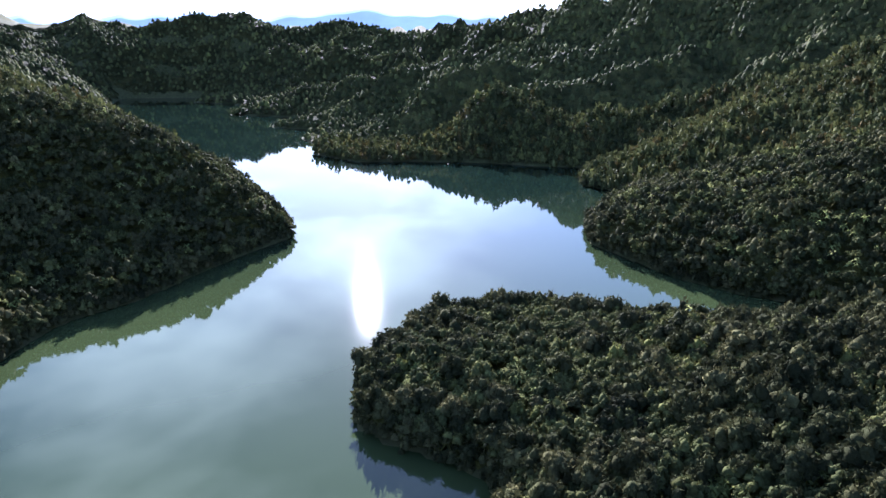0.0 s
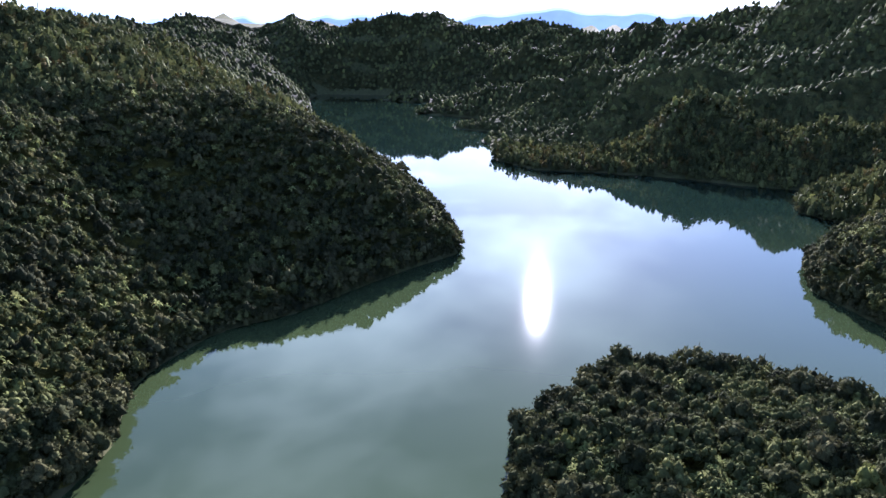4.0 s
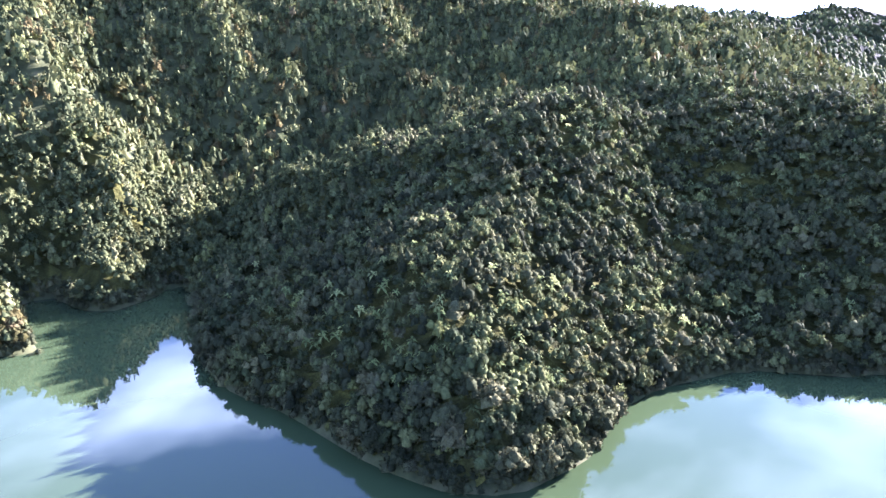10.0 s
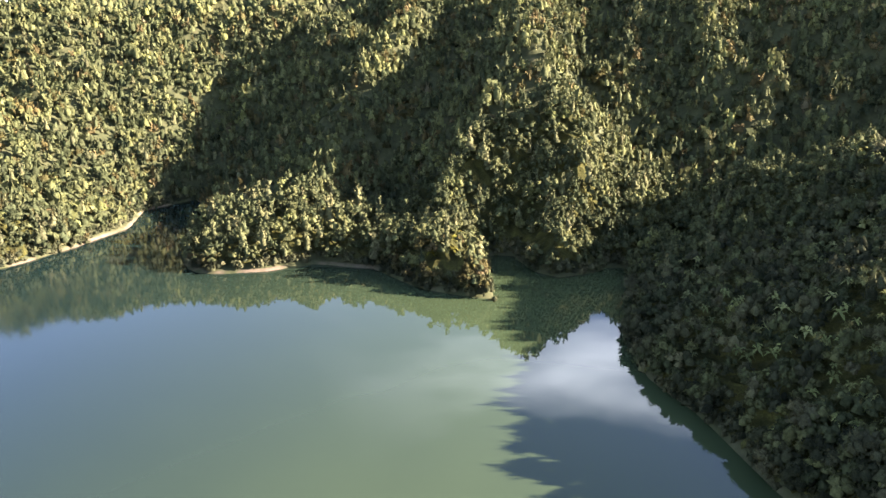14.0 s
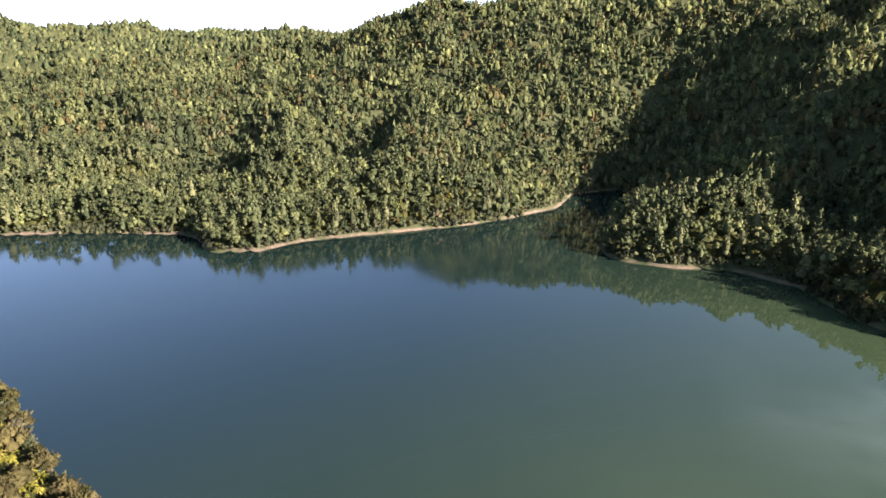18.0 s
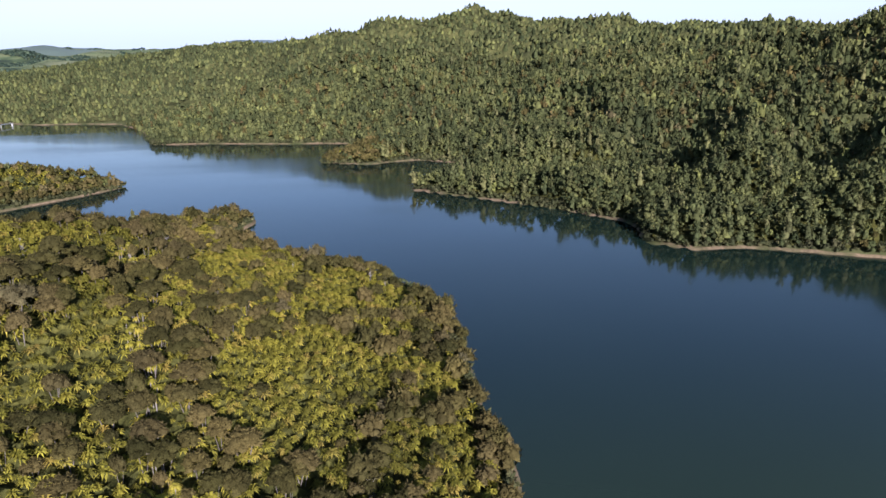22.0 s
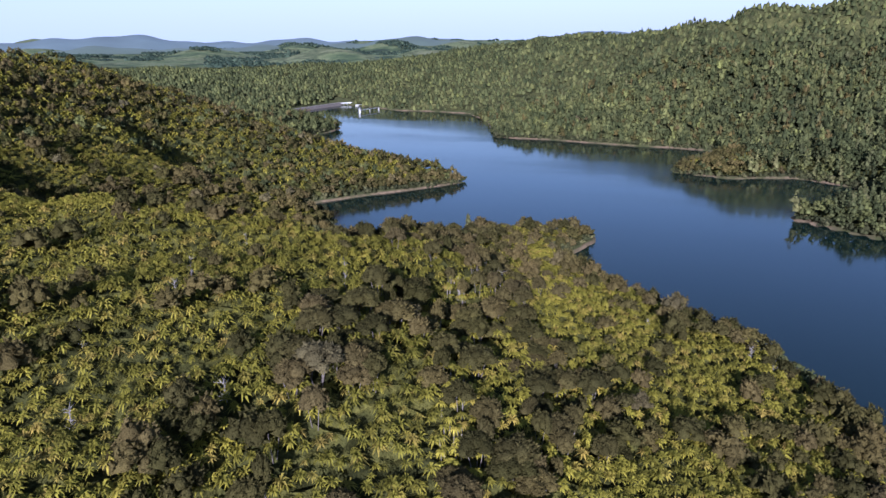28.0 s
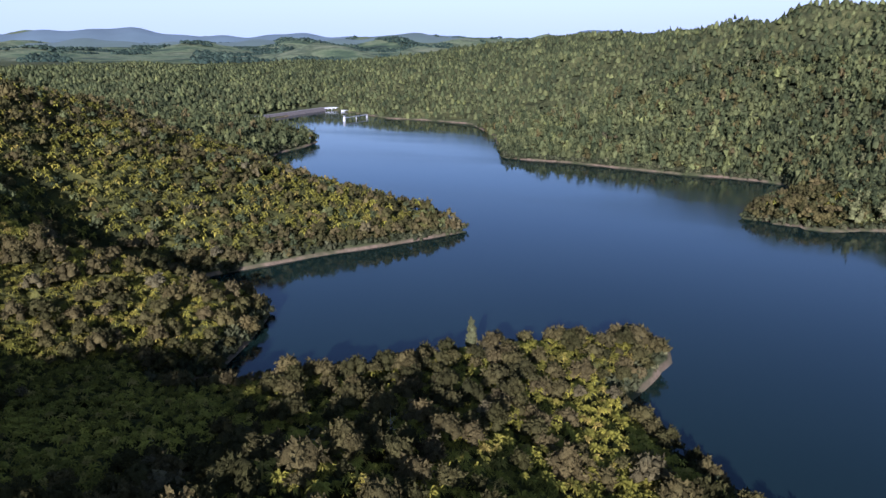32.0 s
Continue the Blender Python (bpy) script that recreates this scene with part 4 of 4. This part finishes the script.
undergrowth(2.6, close_reach, mid_reach, 2.4, undergrowth_shade_leaf, 82)

# low scrub along the water's edge
px, py = scatter(-420, 420, -820, 620, 1.75, 35)
dist = shore_distance(px, py)
bare = bare_bank(px, py)
keep = (dist > np.where(bare, 1.2, -0.2)) & (dist < 5.0) & (path_distance(px, py) < 420) & ~behind(px, py) & (q.uniform(size=len(px)) < np.where(bare, 0.7, 0.95))
px, py, dist = px[keep], py[keep], dist[keep]
n = len(px)
size = q.uniform(0.8, 2.0, n)
wood("shore_scrub", "dark low scrub hanging over the water's edge", kanuka_leaf_shaded, [sprays(*knob(4, 65 + k), 14, 66 + k, 0.46, (0.1, 1.0), 0.75) for k in range(5)], px, py,
     np.maximum(ground_height(px, py, dist), 0.1) + size * q.uniform(0.2, 0.9, n), size, size * q.uniform(0.9, 1.5, n), 317)

def on_dam(px, py):
    """The dam's strip: within its length, from its wet toe to its dry one."""
    along = ((px - 364) * -40 + (py + 752) * -130) / 136
    across = ((px - 364) * 130 + (py + 752) * -40) / 136
    return (along > -118) & (along < 74) & (across > -18) & (across < 8)


def out_of_sight(px, py):
    """Slopes that lie behind the nearer ridges stay as plain ground."""
    return ((px > 460) & (py > -480 - 0.5 * (px - 460)) & (py < 550)) | ((px < -680) & (py > -450) & (py < 900)) | (py < -1440 + 90 * np.sin(px / 170))


fx, fy = scatter(-620, 620, -720, 700, 4.3, 11)
away = path_distance(fx, fy)
keep = (away > mid_reach) & (away <= 540) & ~out_of_sight(fx, fy) & ~on_dam(fx, fy) & ~behind(fx, fy)
fx, fy = fx[keep], fy[keep]
dd = shore_distance(fx, fy)
keep = dd > np.where(bare_bank(fx, fy), 2.2, 0.5)
fx, fy, dd = fx[keep], fy[keep], dd[keep]
fz = ground_height(fx, fy, dd)
dice = q.uniform(size=len(fx))
pointed = dice < 0.16 * old_forest(fx, fy)
brown = ~pointed & (dice > 0.87)
for sel, name, label, mat, protos, grew in (
        (~pointed & ~brown, "far_forest", "olive forest canopy on the far slopes", broad_leaf, dome_far, 1.0),
        (brown, "far_forest", "brown-olive patches of canopy on the far slopes", kanuka_leaf, dome_far, 0.9),
        (pointed, "far_spires", "pointed trees on the far slopes", spire_leaf, [sprays(*moved(*knob(4, 57 + k), (0.8, 0.8, 1.4), (0, 0, 1.6)), 16, 157 + k, 0.45, (0.1, 0.9), 0.85) for k in range(4)], 0.6)):
    n = int(sel.sum())
    size = 2.75 * grew * (1 + 0.4 * q.uniform(-1, 1, n))
    wood(name, label, mat, protos, fx[sel], fy[sel], fz[sel] + crowding(fx[sel], fy[sel]) * 1.8 * np.clip(dd[sel] / 20, 0, 1) + (q.uniform(1.6, 4.2, n) * np.clip(0.4 + dd[sel] / 15, 0, 1) if grew > 0.7 else 1), size, size * q.uniform(1.1, 2.0, n), 201)


def canopy(spacing, lo, hi, seed):
    """Closed forest seen from afar: a ragged skin of treetops over the hills, in shade-dark leaf colour."""
    r = np.random.default_rng(seed)
    ux, uy = np.meshgrid(np.arange(-1250, 1150, spacing), np.arange(-1500, 1850, spacing))
    away = path_distance(ux, uy)
    ring = (away >= lo - spacing) & (away < hi + spacing) & ~out_of_sight(ux, uy) & ~on_dam(ux, uy)
    if lo == 0:
        ring &= behind(ux, uy)
    dist = np.full(ux.shape, -1.0)
    dist[ring] = shore_distance(ux[ring], uy[ring])
    ok = ring & (dist > np.where(bare_bank(ux, uy), 2.5, 0.8))
    n = int(ok.sum())
    ux, uy = ux + r.uniform(-0.42, 0.42, ux.shape) * spacing, uy + r.uniform(-0.42, 0.42, ux.shape) * spacing
    high = r.uniform(0.5, 5.0, ux.shape)
    uz = np.zeros(ux.shape)
    uz[ok] = ground_height(ux[ok], uy[ok], np.maximum(dist[ok], 0.5)) + high[ok] * np.clip(dist[ok] / 12, 0.25, 1)
    ids = np.full(ux.shape, -1); ids[ok] = np.arange(n)
    quads = np.stack((ids[:-1, :-1], ids[:-1, 1:], ids[1:, 1:], ids[1:, :-1]), -1).reshape(-1, 4)
    quads = quads[(quads >= 0).all(1)]
    flip = r.uniform(size=len(quads)) < 0.5
    tris = np.concatenate((quads[flip][:, (0, 1, 2)], quads[flip][:, (0, 2, 3)], quads[~flip][:, (0, 1, 3)], quads[~flip][:, (1, 2, 3)]))
    me = mesh_of("forest_canopy", np.stack((ux[ok], uy[ok], uz[ok]), -1), tris, canopy_shade_leaf, False)
    me.attributes.new("tint", "FLOAT", "POINT").data.foreach_set("value", r.uniform(0, 1, n).astype(np.float32))
    tagged(new("forest_canopy", me), "olive forest canopy on the distant hills, darkened as shade between crowns", "forest", kind="stuff")


canopy(5.0, 0, 530, 90)
canopy(5.0, 530, 820, 91)
canopy(7.0, 815, 1650, 92)
# the crowns of the distant forest
for spacing, lo, hi, small, large, seed, side in ((5.7, 540, 860, 1.8, 3.8, 12, -1), (8.8, 860, 1560, 2.5, 5.1, 13, -1), (6.6, 540, 860, 2.1, 4.0, 15, 1), (9.8, 860, 1560, 2.8, 5.0, 16, 1), (5.6, 0, 540, 2.0, 4.4, 17, 0)):
    fx, fy = scatter(-1150, 1150, -1440, 1750, spacing, seed)
    away = path_distance(fx, fy)
    keep = (fy * side > 0 if side else behind(fx, fy)) & (away > lo) & (away <= hi) & ~out_of_sight(fx, fy) & ~on_dam(fx, fy)
    fx, fy = fx[keep], fy[keep]
    dd = shore_distance(fx, fy)
    keep = dd > 3
    fx, fy, dd = fx[keep], fy[keep], dd[keep]
    n = len(fx)
    size = q.uniform(small, large, n)
    wood("forest_heads", "grey-olive tree crowns of the distant forest", broad_leaf, tuft if side > 0 else tuft_leafy, fx, fy,
         ground_height(fx, fy, dd) + q.uniform(1.5, 5.0, n) * np.clip(dd / 15, 0.3, 1), size * (0.8 if side < 0 else 0.85), size * (q.uniform(0.9, 1.6, n) if side < 0 else q.uniform(0.9, 1.5, n)), 204)

# woods and shelter belts on the southern pasture, haze painted into their green
fx, fy = scatter(150, 3400, -4200, -1450, 17.0, 14)
belts = np.sin(fx / 150 + 2.2 * np.sin(fy / 240)) * np.sin(fy / 130 + 1.7 * np.sin(fx / 210)) + 0.35 * np.sin(fx / 43 + fy / 61)
bearing = fx / -fy
keep = (belts > 0.3) & (bearing < 1.15) & (bearing > 0.1)
fx, fy = fx[keep], fy[keep]
n = len(fx)
size = q.uniform(5, 11, n)
wood("pasture_woods", "woods scattered over the far pasture, haze painted in as dark blue-green", hazed_wood_leaf, tuft, fx, fy, ground_height(fx, fy, np.full(n, 900.0)) + 2.0, size, size * q.uniform(0.5, 0.9, n), 205)


# ---------------------------------------------------------------- the nearest trees, one by one
def part(name, piece, mat, parent, label=""):
    ob = new(name, mesh_of(name, piece[0], piece[1], mat, True))
    ob.parent = parent
    if label:
        ob["label"] = label
    return ob


def tree_fern(k):
    root = new("tree_fern")
    tagged(root, "yellow-green tree fern with a rosette of arching fronds", "tree fern", "tree ferns on the near hillside")
    part("trunk", stem(2.0, 0.09, 0.07), bark, root, "slim dark fibrous trunk")
    part("crown", moved(*rosette(22, 4, 400 + k, width=0.07), at=(0, 0, 2.0)), fern_leaf_own, root)
    return root


def kanuka_tree(k):
    root = new("kanuka_tree")
    tagged(root, "brown-olive kanuka tree with a domed crown and pale stems", "tree", "kanuka trees on the near hillside")
    turn = [(0.10 * math.cos(a), 0.10 * math.sin(a)) for a in (k, k + 2.2, k + 4.1)]
    stems = []
    for i, (cx, cy) in enumerate(turn):
        v, f = stem(2.05, 0.04, 0.02, 5)
        v[:, 0] += cx + cx * 2.0 * v[:, 2]
        v[:, 1] += cy + cy * 2.0 * v[:, 2]
        stems.append((v, f))
    part("trunk", joined(stems), pale_bark, root, "pale forked stems")
    crown = sprays(*clumped(15, 500 + k, flat=0.95, sides=5), 520, 520 + k, 0.10, (0.7, 1.8))
    part("crown", moved(*crown, at=(0, 0, 2.05)), kanuka_leaf_own, root)
    return root


q = np.random.default_rng(9)
for kind, maker, unit in (("fern", tree_fern, 2.0), ("kanuka", kanuka_tree, 2.05)):
    models = [maker(k) for k in range(5)]
    places = [pose(px, py, pz, 0, 0, q.uniform(0, 360)) @ Matrix.Diagonal((size, size, high / unit, 1)) for px, py, pz, size, high in zip(*SINGLES[kind])]
    for i, m in enumerate(places[5:]):
        copy_thing(models[i % 5], m)
    for model, m in zip(models, places):
        model.matrix_basis = m


# ---------------------------------------------------------------- single trees that stand out
def pine(k):
    """A broad dark pine: bare lower trunk, ragged rounded head of needle clumps."""
    root = new("pine_tree")
    tagged(root, "tall dark pine tree standing out on the ridge", "tree", "pines on the ridge")
    part("trunk", stem(9.0, 0.28, 0.10), bark, root)
    r = np.random.default_rng(600 + k)
    heads = []
    for i in range(7):
        a, up = r.uniform(0, 6.28), 5.0 + 5.5 * i / 6
        out = (1.9 - 0.22 * i) * r.uniform(0.4, 1.0)
        v, f = sprays(*clumped(6, 61 + 9 * k + i, flat=0.6), 30, 660 + i, 0.3)
        heads.append(moved(v, f, (1.9 - 0.12 * i,) * 3, (math.cos(a) * out, math.sin(a) * out, up)))
    part("crown", joined(heads), spire_leaf_own, root)
    return root


q = np.random.default_rng(21)
models = [pine(k) for k in range(3)]
spots = [(-212 + 26 * math.cos(2.1 * i) * math.sqrt(i / 14), 384 + 20 * math.sin(2.1 * i) * math.sqrt(i / 14)) for i in range(1, 15)]
places = []
for sx, sy in spots:
    s = q.uniform(0.75, 1.15)
    places.append(pose(sx, sy, float(ground_height(np.array([sx]), np.array([sy]))[0]), 0, 0, q.uniform(0, 360)) @ Matrix.Diagonal((s, s, s, 1)))
for i, m in enumerate(places[3:]):
    copy_thing(models[i % 3], m)
for model, m in zip(models, places):
    model.matrix_basis = m


def land_pose(x, y, turn=0.0, scale=1.0, down=0.0):
    return pose(x, y, float(ground_height(np.array([float(x)]), np.array([float(y)]))[0]) - down, 0, 0, turn) @ Matrix.Diagonal((scale, scale, scale, 1))


point_tree = new("conical_tree")
tagged(point_tree, "pale green conical tree rising above scrub on the point", "tree")
part("trunk", stem(4.0, 0.16, 0.08), pale_bark, point_tree)
v, f = joined([moved(*spire(7, 9, 700), (1.9, 1.9, 3.1), (0, 0, 1.4)), moved(*spire(6, 8, 701), (1.5, 1.5, 2.9), (0.2, 0.1, 2.0))])
part("crown", sprays(v, f, 420, 702, 0.45), spire_leaf_own, point_tree)
point_tree.matrix_basis = land_pose(64, -266, 0, 1.3)


def bare_tree(k):
    """A dead kanuka: a forked grey stem and a haze of twigs."""
    r = np.random.default_rng(800 + k)
    root = new("dead_tree")
    tagged(root, "pale grey dead tree with bare twigs among the scrub", "tree", "dead trees on the near hillside")
    part("trunk", stem(5.4, 0.07, 0.02, 5, 0.04), dead_wood, root)
    limbs = []
    for i in range(26):
        base = np.array((0.04 * 4, 0, r.uniform(2.2, 5.2)))
        way = np.array((r.normal(), r.normal(), r.uniform(0.5, 1.4)))
        tip = base + way / np.linalg.norm(way) * r.uniform(0.9, 2.0)
        side = np.cross(way, r.normal(size=3)); side = side / np.linalg.norm(side) * 0.05
        other = np.cross(side, way); other = other / np.linalg.norm(other) * 0.05
        vv = np.array((base + side, base - side, base + other, tip))
        limbs.append((vv, np.array(((0, 1, 3), (1, 2, 3), (2, 0, 3)))))
    part("branches", joined(limbs), dead_wood, root)
    return root


dead_wood = plain("dead_wood", ((0.3, (0.17, 0.15, 0.135)), (0.7, (0.30, 0.27, 0.25))), 3.0)
models = [bare_tree(k) for k in range(3)]
places = []
while len(places) < 26:
    x, y = q.uniform(-35, 120), q.uniform(-200, 20)
    if shore_distance(np.array([x]), np.array([y]))[0] > 4:
        places.append(land_pose(x, y, q.uniform(0, 360), q.uniform(0.75, 1.1)))
for i, m in enumerate(places[3:]):
    copy_thing(models[i % 3], m)
for model, m in zip(models, places):
    model.matrix_basis = m


# ---------------------------------------------------------------- the dam and its works
concrete = plain("concrete", ((0.3, (0.26, 0.25, 0.23)), (0.7, (0.38, 0.37, 0.34))), 0.8)
white_paint = plain("white_paint", ((0.3, (0.42, 0.41, 0.39)), (0.7, (0.56, 0.56, 0.54))), 0.6)
rock_fill = plain("rock_fill", ((0.3, (0.060, 0.052, 0.044)), (0.7, (0.13, 0.11, 0.092))), 0.7, bump=0.8)
gravel = plain("gravel", ((0.3, (0.12, 0.105, 0.09)), (0.7, (0.20, 0.18, 0.15))), 1.2)
steel = plain("steel", ((0.3, (0.16, 0.17, 0.18)), (0.7, (0.24, 0.25, 0.26))), 2.0, rough=0.6, metal=0.3)
dark_glass = plain("dark_glass", ((0.3, (0.02, 0.025, 0.03)), (0.7, (0.04, 0.045, 0.05))), 2.0, rough=0.15)


def box(x0, x1, y0, y1, z0, z1, bevel=0.0):
    bm = bmesh.new()
    bmesh.ops.create_cube(bm, size=1, matrix=Matrix.Translation(((x0 + x1) / 2, (y0 + y1) / 2, (z0 + z1) / 2)) @ Matrix.Diagonal((x1 - x0, y1 - y0, z1 - z0, 1)))
    if bevel:
        bmesh.ops.bevel(bm, geom=bm.edges[:], offset=bevel, segments=1, affect="EDGES")
    bmesh.ops.triangulate(bm, faces=bm.faces)
    bm.verts.index_update()
    v, f = np.array([tuple(w.co) for w in bm.verts]), np.array([[w.index for w in g.verts] for g in bm.faces])
    bm.free()
    return v, f


def prism(profile, x0, x1):
    """A run along x of a closed outline in y and z."""
    n = len(profile)
    v = [(x, y, z) for x in (x0, x1) for y, z in profile]
    f = []
    for i in range(n):
        j = (i + 1) % n
        f += [(i, j, n + j), (i, n + j, n + i)]
    f += [(0, i + 1, i) for i in range(1, n - 1)] + [(n, n + i, n + i + 1) for i in range(1, n - 1)]
    return np.array(v, float), np.array(f)


def hard_part(name, piece, mat, parent, label=""):
    ob = part(name, piece, mat, parent, label)
    ob.data.polygons.foreach_set("use_smooth", np.zeros(len(ob.data.polygons), bool))
    return ob


DAM_TURN = math.degrees(math.atan2(-130, -40))      # along the crest, the lake on its right
dam = new("dam")
tagged(dam, "long low earth dam with a rock-faced slope and gravel crest", "dam")
hard_part("embankment", prism([(-9, -6), (1, 3.0), (6, 3.0), (17, -6)], -115, 70), rock_fill, dam, "grey-brown rock-faced slope")
hard_part("crest_road", prism([(1.3, 2.9), (1.3, 3.12), (5.7, 3.12), (5.7, 2.9)], -115, 70), gravel, dam, "pale gravel road")
dam.matrix_basis = pose(357, -752, 0, 0, 0, DAM_TURN)

spillway = new("spillway")
tagged(spillway, "white concrete spillway with open bays at the end of the dam", "spillway")
hard_part("sill", box(-13, 13, -4, 4, -4, 1.0, 0.2), concrete, spillway)
for i in range(6):
    x = -12.4 + i * 4.96
    hard_part("pier", box(x - 0.5, x + 0.5, -3.6, 3.6, 0.9, 4.6, 0.08), white_paint, spillway)
hard_part("deck", box(-13.2, 13.2, -2.4, 2.4, 4.5, 5.1, 0.06), white_paint, spillway)
for side in (-2.3, 2.3):
    hard_part("parapet", box(-13.2, 13.2, side - 0.12, side + 0.12, 5.0, 6.0, 0.03), white_paint, spillway)
spillway.matrix_basis = pose(333, -814, -0.6, 0, 0, 30) @ Matrix.Diagonal((0.8, 0.7, 0.6, 1))

wing = new("retaining_wall")
tagged(wing, "pale concrete retaining wall beside the spillway", "wall")
hard_part("wall_face", box(-12, 12, -0.5, 0.5, -3, 1.6, 0.08), concrete, wing)
hard_part("coping", box(-12.2, 12.2, -0.7, 0.7, 1.55, 1.8, 0.05), concrete, wing)
wing.matrix_basis = pose(308, -806, 0, 0, 0, 25)

tower = new("intake_tower")
tagged(tower, "white concrete water intake tower standing in the lake", "tower")
hard_part("shaft", stem(5.4, 2.3, 2.3, 12), white_paint, tower)
hard_part("base", stem(0.2, 2.9, 2.9, 12), concrete, tower, "stained concrete base")
hard_part("platform", moved(*stem(0.5, 2.9, 2.9, 12), at=(0, 0, 5.3)), concrete, tower)
hard_part("gear_house", box(-1.5, 1.5, -1.5, 1.5, 5.7, 8.2, 0.08), white_paint, tower)
hard_part("roof", box(-1.8, 1.8, -1.8, 1.8, 8.15, 8.45, 0.05), steel, tower)
hard_part("window", box(-0.6, 0.6, 1.49, 1.54, 6.5, 7.5), dark_glass, tower)
hard_part("railing", joined([box(x - 0.05, x + 0.05, y - 0.05, y + 0.05, 5.7, 6.8) for x, y in ((2.5, 0), (0, 2.5), (-2.5, 0), (1.8, 1.8), (-1.8, 1.8), (1.8, -1.8), (-1.8, -1.8))]), steel, tower)
tower.matrix_basis = pose(286, -729, 0, 0, 0, 20) @ Matrix.Diagonal((0.45, 0.45, 0.6, 1))

bridge = new("footbridge")
tagged(bridge, "slender steel footbridge from the tower to the bank", "bridge")
hard_part("deck", box(0, 28, -0.8, 0.8, 5.4, 5.65, 0.03), steel, bridge)
for side in (-0.75, 0.75):
    hard_part("handrail", box(0, 28, side - 0.05, side + 0.05, 6.6, 6.75), steel, bridge)
    for i in range(8):
        hard_part("post", box(i * 4 - 0.05, i * 4 + 0.05, side - 0.05, side + 0.05, 5.6, 6.65), steel, bridge)
    hard_part("girder", box(0, 28, side - 0.1, side + 0.1, 4.9, 5.45), steel, bridge)
hard_part("pier", box(13.8, 14.2, -0.5, 0.5, -6, 5.0, 0.04), concrete, bridge)
hard_part("abutment", box(27.3, 28.3, -1.0, 1.0, -2, 5.3, 0.06), concrete, bridge)
bridge.matrix_basis = pose(285.6, -730, 0, 0, 0, 250) @ Matrix.Diagonal((1.15, 0.7, 0.55, 1))
